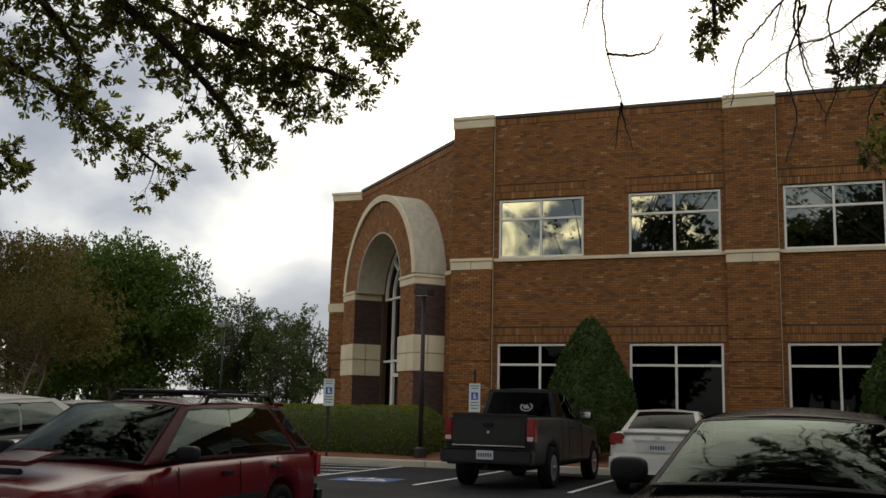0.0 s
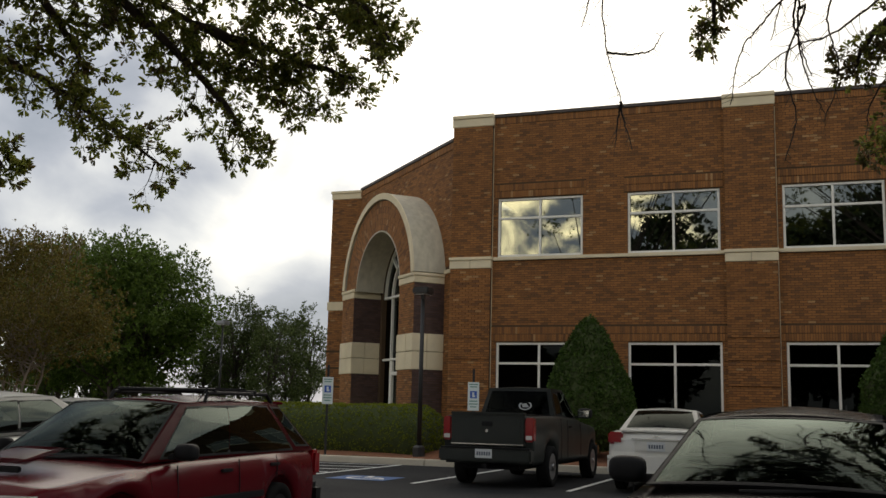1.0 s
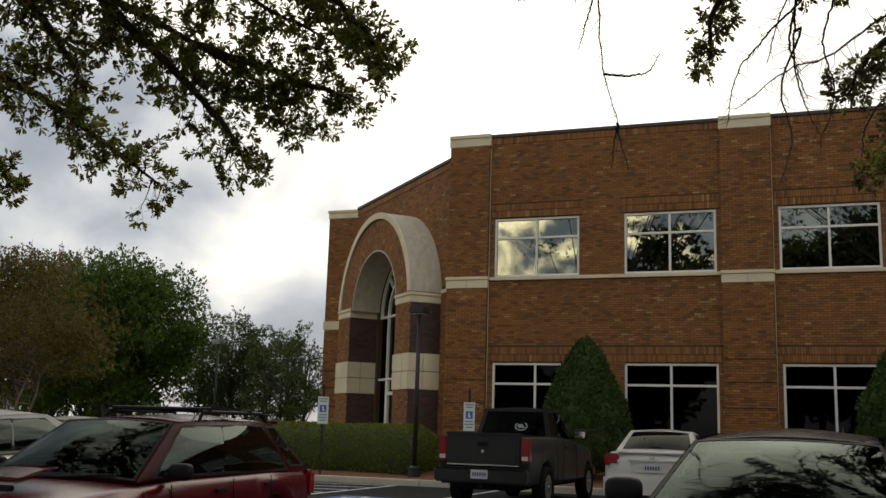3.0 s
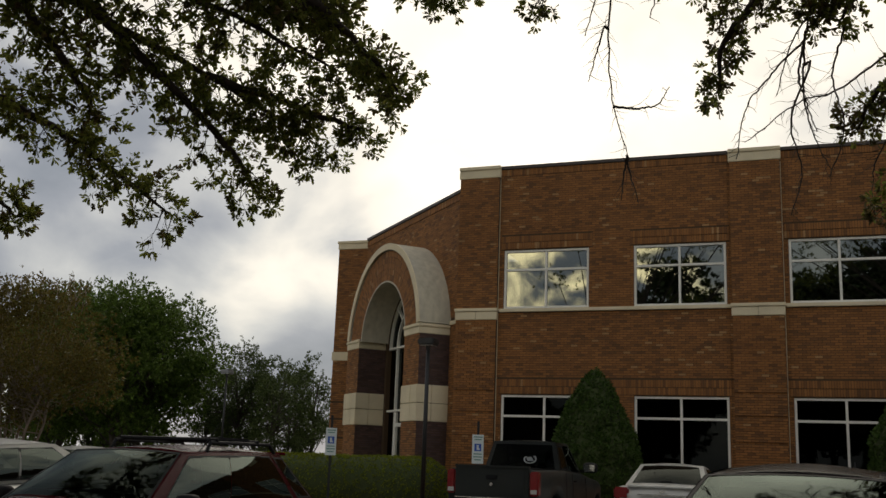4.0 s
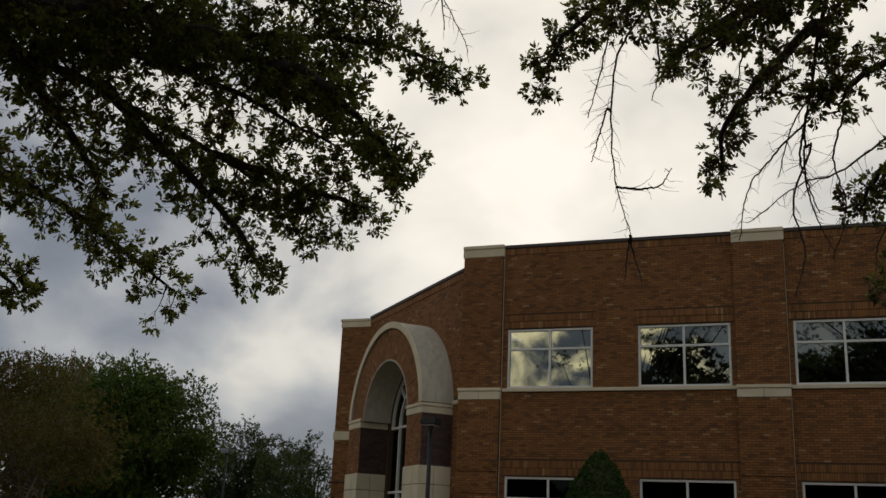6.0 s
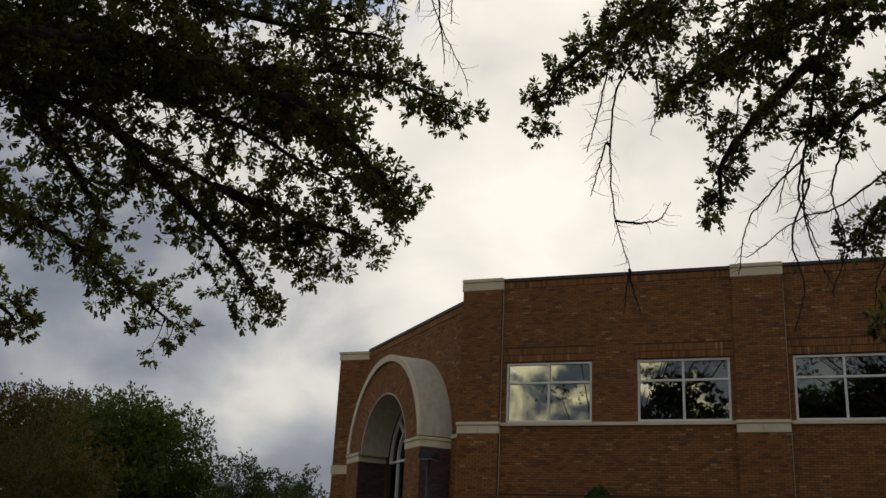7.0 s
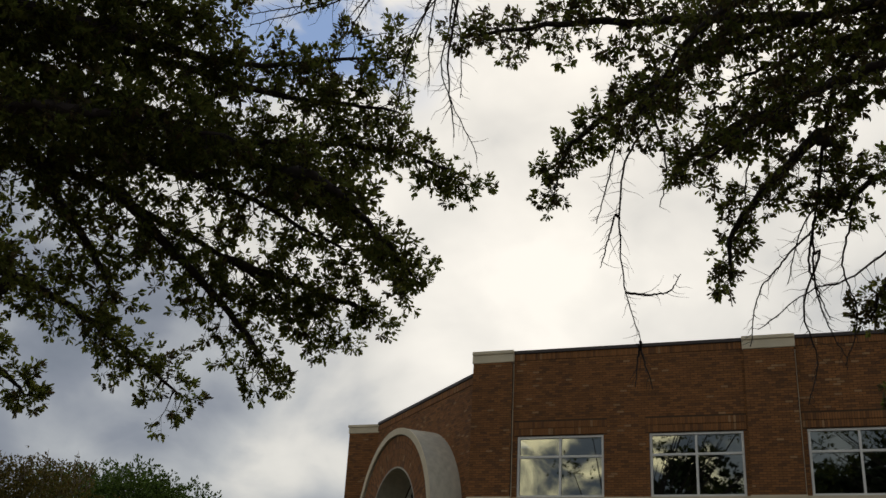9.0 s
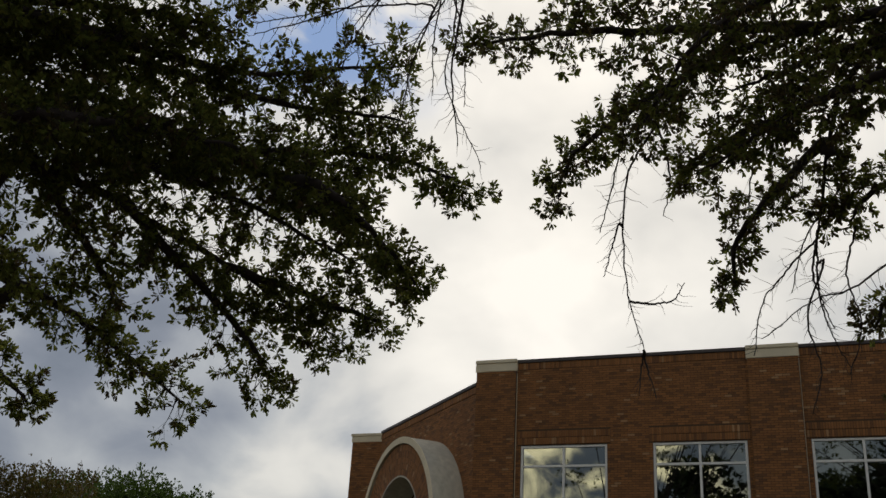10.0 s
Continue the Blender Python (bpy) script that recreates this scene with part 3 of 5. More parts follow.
def ring_prism(r0, r1, y0, y1, a0, a1, n):
    bm = bmesh.new()
    prism(arc(r1, n, a0, a1) + arc(r0, n, a0, a1)[::-1], y0, y1, bm)
    return bm


A0 = math.degrees(math.asin(0.28 / R_RING))
cpart("arch_core", ring_prism(R_IN + 0.03, R_RING, 0.003, DEPTH - 0.014, A0, 180 - A0, 40), MORTAR)
cpart("arch_ring", ring_prism(R_RING + 0.002, R_OUT, 0.003, DEPTH + 0.04, A0, 180 - A0, 48), STUCCO, building, "cream stucco arch with grey stains")
cpart("arch_trim", ring_prism(R_RING + 0.004, R_OUT + 0.012, DEPTH + 0.042, DEPTH + 0.075, A0, 180 - A0, 48), STONE, building, "cream cast stone arch edging")
cpart("arch_soffit", ring_prism(R_IN - 0.02, R_IN + 0.028, 0.003, DEPTH + 0.002, A0, 180 - A0, 40), STUCCO, building, "grey-cream plaster vault")
# three rings of arch bricks
verts, faces = [], []
for k in range(5):
    r0, r1 = R_IN + 0.03 + k * 0.196, R_IN + 0.03 + (k + 1) * 0.196
    n = int(math.pi * r0 / 0.07)
    for i in range(n):
        t0, t1 = math.pi * (i + 0.07) / n, math.pi * (i + 0.93) / n
        if CTR + r0 * math.sin((t0 + t1) / 2) < CTR + 0.28:
            continue
        q = len(verts)
        for o in (DEPTH - 0.014, DEPTH):
            for r, t in ((r0 + 0.005, t0), (r1 - 0.005, t0), (r1 - 0.005, t1), (r0 + 0.005, t1)):
                verts.append(corner(SM + r * math.cos(t), o, CTR + r * math.sin(t)))
        faces += [(q + 4, q + 5, q + 6, q + 7), (q, q + 1, q + 5, q + 4), (q + 1, q + 2, q + 6, q + 5), (q + 2, q + 3, q + 7, q + 6), (q + 3, q, q + 4, q + 7)]
tagged(raw("arch_bricks", verts, faces, BRICK, building), kind="stuff")

# glazed entrance in the portal
entry = tagged(empty("entrance_glazing"), "tall arched entrance glazing with white frames", "entrance", kind="structure")
part("glass_sheet", sheet([corner(u, -0.15, z) for u, z in ([(IN0, 0.3), (IN1, 0.3)] + arc(R_IN - 0.02))][::-1]), GLASS_LOW, entry, "dark entrance glass")
FAN = 1.26
for u in (IN0 + 0.03, SM - FAN, SM, SM + FAN, IN1 - 0.03):
    cpart("mullion", box(u - 0.03, u + 0.03, -0.2, -0.06, 0.3, CTR), FRAME, entry)
for z in (3.02, 5.14):
    cpart("transom", box(IN0, IN1, -0.2, -0.055, z - 0.035, z + 0.035), FRAME, entry)
for ang in (45, 90, 135):
    c, s = math.cos(radians(ang)), math.sin(radians(ang))
    bm = prism([(SM + r * c + q * s, CTR + r * s - q * c) for r, q in ((FAN, 0.03), (1.93, 0.03), (1.93, -0.03), (FAN, -0.03))], -0.2, -0.06)
    cpart("fan_bar", bm, FRAME, entry)
cpart("fan_arch", ring_prism(FAN - 0.03, FAN + 0.03, -0.2, -0.055, 0, 180, 28), FRAME, entry)
cpart("arch_frame", ring_prism(R_IN - 0.07, R_IN - 0.022, -0.2, -0.05, 0, 180, 32), FRAME, entry)
door = cpart("door", box(3.95, 4.81, -0.14, -0.1, 0.32, 0.5, 0.01), FRAME, entry, "white-framed glass entrance door")
for bx in ((3.95, 4.05, 0.5, 2.6), (4.68, 4.81, 0.5, 2.96), (4.05, 4.68, 2.48, 2.6)):
    cpart("door_stile", box(bx[0], bx[1], -0.14, -0.05, bx[2], bx[3], 0.01), FRAME, door)
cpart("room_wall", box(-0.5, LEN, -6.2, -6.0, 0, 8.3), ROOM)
cpart("floor_slab", box(0.2, LEN - 0.2, -6.0, 1.6, -0.1, 0.3), CONCRETE)


# ---- plants ----
def leaf_mesh(name, places, ways, length, width, per, spread, material, parent, seed, droop=0.25, kind=""):
    """Sprays of small folded leaves: one spray at each place, opening along its way."""
    rng = np.random.default_rng(seed)
    p = np.repeat(np.asarray(places, float), per, axis=0)
    w = np.repeat(np.asarray(ways, float), per, axis=0)
    n = len(p)
    d = w + rng.normal(0, spread, (n, 3))
    d[:, 2] -= droop * rng.random(n)
    d /= np.linalg.norm(d, axis=1)[:, None] + 1e-9
    side = np.cross(d, rng.normal(0, 1, (n, 3)))
    side /= np.linalg.norm(side, axis=1)[:, None] + 1e-9
    up = np.cross(side, d)
    ln = (length * rng.uniform(0.65, 1.2, n))[:, None]
    wd = (width * rng.uniform(0.7, 1.2, n))[:, None]
    base = p + d * ln * rng.uniform(0.0, 0.5, n)[:, None]
    low = base + d * ln * 0.35 + up * wd * 0.2
    mid = base + d * ln * 0.75 + up * wd * 0.3
    tip = base + d * ln - up * wd * 0.1
    v = np.stack([base, low - side * wd * 0.32, mid - side * wd * 0.5, tip, mid + side * wd * 0.5, low + side * wd * 0.32], axis=1).reshape(-1, 3)
    k = np.arange(n)[:, None] * 6
    f = np.concatenate([k + np.array([[0, 1, 5]]), k + np.array([[1, 2, 5]]), k + np.array([[2, 4, 5]]), k + np.array([[2, 3, 4]])], axis=1).reshape(-1, 3)
    me = bpy.data.meshes.new(name)
    me.from_pydata(v.tolist(), [], f.tolist())
    me.materials.append(material)
    ob = new(name, me)
    if parent is not None:
        ob.parent = parent
    if kind:
        tagged(ob, kind=kind)
    return ob


def grow(limb, r0, r1, step, reach, rng, wood, places, ways, tip_from=0.12, bare=0.0, fine=1.0):
    """Adds a limb with twigs and the sprays at their ends; limb is a run of places."""
    path = smooth_path(limb, 9)
    n = len(path)
    wob = [p + Vector((rng.uniform(-1, 1), rng.uniform(-1, 1), rng.uniform(-1, 1))) * 0.018 * fine for p in path]
    tube(wob, [r0 + (r1 - r0) * i / (n - 1) for i in range(n)], 7, wood)
    run = [0.0]
    for a, b in zip(wob, wob[1:]):
        run.append(run[-1] + (b - a).length)
    s = run[-1] * tip_from
    while s < run[-1]:
        i = max(k for k in range(n) if run[k] <= s)
        i = min(i, n - 2)
        t = (s - run[i]) / max(run[i + 1] - run[i], 1e-6)
        p = wob[i].lerp(wob[i + 1], t)
        d = (wob[i + 1] - wob[i]).normalized()
        q = Vector((rng.gauss(0, 1), rng.gauss(0, 1), rng.gauss(0, 0.8)))
        q = (q - d * q.dot(d)).normalized()
        way = (d * rng.uniform(0.3, 1.0) + q + Vector((0, 0, -0.12))).normalized()
        ln = reach * rng.uniform(0.45, 1.15) * (1.0 - 0.45 * s / run[-1])
        pts = [p]
        for k in range(3):
            way = (way + Vector((rng.gauss(0, 0.28), rng.gauss(0, 0.28), rng.gauss(-0.05, 0.25)))).normalized()
            pts.append(pts[-1] + way * ln / 3)
        tube(pts, [0.009 * fine, 0.006 * fine, 0.0042 * fine, 0.0025 * fine], 4, wood)
        if rng.random() >= bare:
            for k in range(rng.randint(4, 7)):
                f = rng.uniform(0.35, 1.0) * 3
                j = min(int(f), 2)
                b = pts[j].lerp(pts[j + 1], f - j)
                w2 = (way * 0.7 + Vector((rng.gauss(0, 0.6), rng.gauss(0, 0.6), rng.gauss(0, 0.6)))).normalized()
                e = b + w2 * rng.uniform(0.06, 0.2)
                tube([b, e], [0.0025, 0.0015], 3, wood)
                places.append(tuple(e)), ways.append(tuple(w2))
            places.append(tuple(pts[-1])), ways.append(tuple(way))
        s += step * rng.uniform(0.5, 1.5)


OAK_REACH = 1.25


def oak(label, trunk, limbs, bare_limbs, seed, step, reach, brown, top, wide):
    """A big oak whose limbs hang over the strip: trunk, limbs and twigs, leaf sprays."""
    rng = random.Random(seed)
    trunk = [(trunk[0][0] * OAK_REACH, trunk[0][1] * OAK_REACH, trunk[0][2])] + [spread_out(p) for p in trunk[1:]]
    top, wide = spread_out(top), wide * OAK_REACH
    thing = tagged(empty("oak_tree", Matrix.Translation(trunk[0])), label, "tree", "oaks over the planting strip")
    inv = Matrix.Translation(-Vector(trunk[0]))
    wood, places, ways = bmesh.new(), [], []
    grown = smooth_path(trunk, 6)

    def joined(run):
        """Leads a limb back to the wood that it springs from."""
        start = Vector(run[0])
        root = min(grown, key=lambda q: (q - start).length)
        path = [root, *run] if 0.03 < (root - start).length < 2.2 else run
        grown.extend(smooth_path(path, 6))
        return path

    for run in map(joined, limbs):
        grow(run, 0.085 if len(run) > 3 else 0.05, 0.012, step, reach * (1.0 if (Vector(run[-1]) - Vector(run[0])).length > 2.5 else 0.68), rng, wood, places, ways)
    for run in map(joined, bare_limbs):
        grow(run, 0.016, 0.005, 0.07, 0.42, rng, wood, [], [], 0.15, 1.0, 0.5)
    high, hways = [], []
    fork = Vector(trunk[2])
    for _ in range(30):
        u = Vector((rng.gauss(0, 1), rng.gauss(0, 1), rng.gauss(0, 0.45))).normalized() * wide * rng.uniform(0.3, 1.0)
        c = Vector(top) + u
        c.z = max(c.z, 2.6 + 0.88 * max(c.y, 0.0))
        tube([fork, fork.lerp(c, 0.5) + Vector((0, 0, 0.5)), c], [0.09, 0.05, 0.015], 6, wood)
        for _ in range(42):
            o = Vector((rng.gauss(0, 0.5), rng.gauss(0, 0.5), abs(rng.gauss(0, 0.45))))
            high.append(tuple(c + o - Vector(trunk[0]))), hways.append(tuple(o.normalized()))
    leaf_mesh("upper_crown", high, hways, 0.13, 0.055, 8, 0.6, OAK_LEAF, thing, seed + 5)
    tr = tube(smooth_path(trunk, 4), [0.30 - 0.20 * i / (4 * (len(trunk) - 1)) for i in range(4 * (len(trunk) - 1) + 1)], 12)
    for bm in (wood, tr):
        bmesh.ops.transform(bm, matrix=inv, verts=bm.verts)
    part("trunk", tr, BARK, thing, smooth=True)
    part("branch_work", wood, TWIG, thing, "dark thin branches", smooth=True)
    places = [tuple(Vector(p) - Vector(trunk[0])) for p in places]
    cut = [i for i in range(len(places)) if rng.random() < brown]
    rest = sorted(set(range(len(places))) - set(cut))
    leaf_mesh("leaves", [places[i] for i in rest], [ways[i] for i in rest], 0.076, 0.031, 12, 0.75, OAK_LEAF, thing, seed)
    if cut:
        leaf_mesh("turning_leaves", [places[i] for i in cut], [ways[i] for i in cut], 0.074, 0.030, 12, 0.75, OAK_LEAF_BROWN, thing, seed + 1)
    return thing


def spread_out(p):
    """Sets the limbs over the parked cars."""
    return tuple(Vector((0, 0, 1.3)) + (Vector(p) - Vector((0, 0, 1.3))) * OAK_REACH)


def limb(into, *places):
    """Notes a limb by its start, its bends and its end."""
    into.append([spread_out(p) for p in places])


wide_oak_limbs, wide_oak_bare = [], []
limb(wide_oak_limbs, (-5.63, 4.43, 5.26), (-5.20, 5.45, 5.41), (-4.78, 6.53, 5.46), (-3.98, 7.58, 5.69))
limb(wide_oak_limbs, (-5.65, 4.65, 4.65), (-5.40, 5.53, 4.73), (-4.90, 6.96, 4.54), (-4.32, 8.10, 4.19))
limb(wide_oak_limbs, (-6.12, 5.28, 4.17), (-5.88, 6.44, 3.90), (-5.46, 7.46, 3.42))
limb(wide_oak_limbs, (-5.28, 4.04, 5.38), (-4.59, 5.56, 5.72), (-4.28, 6.06, 5.86), (-3.29, 6.88, 6.27))
limb(wide_oak_limbs, (-4.78, 6.53, 5.46), (-3.68, 7.54, 5.75), (-3.07, 8.15, 5.67))
limb(wide_oak_limbs, (-5.04, 5.99, 5.40), (-4.11, 7.44, 5.23), (-3.63, 8.20, 4.77))
limb(wide_oak_limbs, (-5.28, 6.03, 4.71), (-4.89, 7.33, 4.03), (-4.73, 7.74, 3.61))
limb(wide_oak_limbs, (-6.60, 5.82, 3.60), (-6.47, 6.23, 3.43), (-6.42, 6.55, 3.26))
limb(wide_oak_limbs, (-4.90, 6.96, 4.54), (-4.06, 8.01, 4.37), (-3.90, 8.11, 4.33))
limb(wide_oak_limbs, (-5.53, 5.17, 4.75), (-5.58, 6.19, 4.25), (-5.62, 6.44, 4.04))
limb(wide_oak_limbs, (-7.02, 3.51, 4.49), (-6.63, 4.42, 4.16), (-6.12, 5.28, 4.17))
limb(wide_oak_limbs, (-7.02, 3.51, 4.49), (-5.07, 4.68, 6.17), (-3.58, 5.85, 6.50))
limb(wide_oak_limbs, (-5.46, 4.16, 5.46), (-4.29, 6.37, 5.79), (-3.44, 7.28, 5.98))
limb(wide_oak_limbs, (-5.59, 4.68, 4.94), (-4.81, 6.63, 5.07), (-4.03, 7.80, 4.81))
limb(wide_oak_limbs, (-5.98, 3.77, 5.46), (-4.81, 5.07, 5.92), (-4.29, 5.72, 6.05))
limb(wide_oak_limbs, (-5.85, 4.29, 5.07), (-5.33, 5.59, 5.07), (-4.94, 6.24, 5.14))
limb(wide_oak_limbs, (-7.02, 3.51, 4.49), (-7.02, 4.81, 3.90), (-6.60, 5.82, 3.60))
limb(wide_oak_bare, (-3.90, 5.46, 6.76), (-3.09, 6.12, 6.86), (-3.59, 6.49, 6.36), (-3.31, 6.62, 6.36))
limb(wide_oak_limbs, (-6.3, 3.6, 4.9), (-5.4, 4.5, 5.3), (-4.7, 5.2, 5.75))
limb(wide_oak_limbs, (-6.2, 3.9, 4.7), (-5.5, 4.9, 5.0), (-5.0, 5.6, 5.25))
limb(wide_oak_limbs, (-6.0, 3.5, 5.1), (-5.2, 4.2, 5.7), (-4.5, 4.9, 6.1))
limb(wide_oak_limbs, (-3.78, 6.44, 4.93), (-3.53, 6.92, 4.75), (-3.28, 7.43, 4.42))
limb(wide_oak_limbs, (-4.86, 4.46, 4.65), (-4.58, 5.19, 4.89), (-4.18, 5.84, 5.04))
oak("large oak with drooping leafy limbs in early autumn", ((-9.62, 0.78, 0.05), (-9.36, 1.17, 1.60), (-8.58, 2.08, 3.00), (-7.02, 3.51, 4.49), (-5.63, 4.62, 4.94)), wide_oak_limbs, wide_oak_bare, 11, 0.050, 0.64, 0.15, (-4.5, 3.0, 10.0), 6.0)
bare_oak_limbs, bare_oak_bare = [], []
limb(bare_oak_limbs, (0.92, 7.00, 6.06), (0.30, 7.55, 5.82), (0.03, 8.31, 4.98))
limb(bare_oak_limbs, (0.92, 6.96, 6.13), (-0.75, 7.57, 6.28), (-1.25, 7.99, 6.01))
limb(bare_oak_limbs, (-0.04, 7.26, 6.28), (-1.96, 7.40, 6.71), (-2.91, 7.41, 6.75))
limb(bare_oak_limbs, (-0.75, 7.57, 6.28), (-1.95, 7.97, 5.84), (-2.24, 8.24, 5.49))
limb(bare_oak_limbs, (0.07, 7.90, 5.50), (-0.62, 8.42, 5.03), (-0.74, 8.73, 4.61))
limb(bare_oak_limbs, (1.28, 7.53, 5.28), (0.53, 8.05, 5.16), (0.26, 8.29, 4.99))
limb(bare_oak_limbs, (1.28, 7.95, 4.85), (0.60, 8.49, 4.48), (0.40, 8.75, 4.21))
limb(bare_oak_limbs, (0.30, 7.55, 5.82), (-0.84, 8.08, 5.69), (-1.06, 8.32, 5.49))
limb(bare_oak_limbs, (1.70, 6.53, 6.27), (-0.28, 7.17, 6.70), (-1.99, 7.24, 7.05))
limb(bare_oak_limbs, (1.42, 6.96, 5.99), (0.14, 7.53, 6.13), (-0.57, 7.74, 6.06))
limb(bare_oak_limbs, (1.28, 7.95, 4.6), (0.80, 8.6, 4.0), (0.66, 8.95, 3.55))
limb(bare_oak_limbs, (0.9, 6.5, 5.5), (0.54, 6.47, 5.25), (-0.1, 6.93, 5.3), (-0.73, 7.33, 5.12))
limb(bare_oak_limbs, (0.6, 6.0, 6.0), (0.18, 6.09, 5.85), (-0.63, 6.46, 5.8), (-1.25, 7.0, 5.38))
limb(bare_oak_bare, (-2.35, 5.94, 6.44), (-2.91, 6.32, 6.0), (-3.26, 6.76, 5.5))
limb(bare_oak_bare, (-2.35, 5.94, 6.44), (-2.67, 6.5, 5.9), (-2.78, 7.0, 5.45))
limb(bare_oak_bare, (-2.64, 5.84, 6.42), (-3.44, 5.89, 6.2), (-4.16, 5.82, 6.07))
limb(bare_oak_bare, (1.28, 8.24, 4.71), (0.60, 8.76, 4.07), (0.47, 8.97, 3.68))
limb(bare_oak_bare, (0.03, 8.31, 4.98), (-0.06, 8.59, 4.68), (0.0, 8.7, 4.4), (0.07, 8.76, 4.20))
limb(bare_oak_bare, (0.30, 8.3, 4.9), (0.2, 8.5, 4.6), (0.28, 8.7, 4.2), (0.15, 8.8, 3.8))
limb(bare_oak_bare, (-1.25, 7.99, 6.01), (-1.59, 8.26, 5.59), (-1.70, 8.68, 4.81), (-1.59, 8.93, 4.17))
limb(bare_oak_bare, (-1.69, 8.76, 4.59), (-1.43, 8.82, 4.57), (-1.28, 8.83, 4.61), (-1.18, 8.79, 4.75))
limb(bare_oak_bare, (0.82, 8.22, 4.75), (0.24, 8.52, 4.47), (-0.07, 8.68, 4.45), (-0.53, 8.76, 4.15))
limb(bare_oak_bare, (0.00, 8.35, 4.89), (-0.03, 8.66, 4.50), (0.03, 8.76, 4.21), (0.16, 8.82, 3.88))
limb(bare_oak_bare, (-2.27, 6.53, 7.41), (-2.57, 6.77, 7.25), (-3.46, 7.36, 6.75), (-3.52, 7.72, 6.18))
limb(bare_oak_bare, (-2.70, 6.67, 7.62), (-3.01, 7.31, 6.85), (-3.19, 7.64, 6.53), (-2.98, 8.14, 5.87))
limb(bare_oak_bare, (-3.19, 7.07, 7.05), (-3.90, 6.90, 7.05), (-4.40, 6.72, 6.92), (-4.84, 6.65, 6.89))
limb(bare_oak_bare, (-1.72, 8.49, 5.25), (-1.82, 8.58, 5.01), (-1.89, 8.63, 4.81))
limb(bare_oak_bare, (-0.03, 8.49, 4.91), (-0.28, 8.58, 4.69), (-0.50, 8.66, 4.44), (-0.60, 8.73, 4.00))
limb(bare_oak_bare, (0.03, 8.52, 4.71), (-0.14, 8.66, 4.28), (-0.07, 8.80, 3.86), (-0.17, 8.88, 3.50))
limb(bare_oak_bare, (3.69, 5.11, 5.70), (0.85, 5.96, 7.12), (-1.42, 6.25, 7.55), (-2.70, 6.67, 7.62))
limb(bare_oak_bare, (-2.9, 6.9, 7.4), (-3.2, 7.3, 6.9), (-3.3, 7.6, 6.4))
limb(bare_oak_bare, (-3.0, 6.8, 7.5), (-2.95, 7.4, 6.9), (-3.05, 7.8, 6.35))
limb(bare_oak_bare, (-2.7, 6.7, 7.5), (-3.6, 6.9, 7.1), (-4.0, 7.0, 6.8))
limb(bare_oak_bare, (-1.42, 7.72, 6.16), (-1.75, 8.3, 5.5), (-1.9, 8.5, 5.2))
limb(bare_oak_bare, (-1.25, 7.99, 6.01), (-1.2, 8.3, 5.6), (-1.3, 8.5, 5.3))
limb(bare_oak_bare, (-0.34, 7.85, 5.87), (-0.5, 8.2, 5.4), (-0.55, 8.4, 5.0))
limb(bare_oak_bare, (0.2, 8.1, 5.2), (-0.1, 8.4, 4.9), (-0.25, 8.6, 4.5))
limb(bare_oak_bare, (-1.59, 8.93, 4.17), (-1.58, 9.02, 4.01), (-1.51, 9.11, 3.75))
limb(bare_oak_bare, (-1.59, 8.93, 4.17), (-1.63, 9.01, 4.03), (-1.67, 9.07, 3.78))
oak("oak with hanging half-bare limbs in early autumn", ((7.95, 1.42, 0.05), (7.38, 1.99, 2.00), (5.96, 3.41, 4.57), (3.69, 5.11, 5.70), (0.92, 7.00, 6.06)), bare_oak_limbs, bare_oak_bare, 23, 0.060, 0.60, 0.45, (3.0, 5.0, 10.5), 5.5)


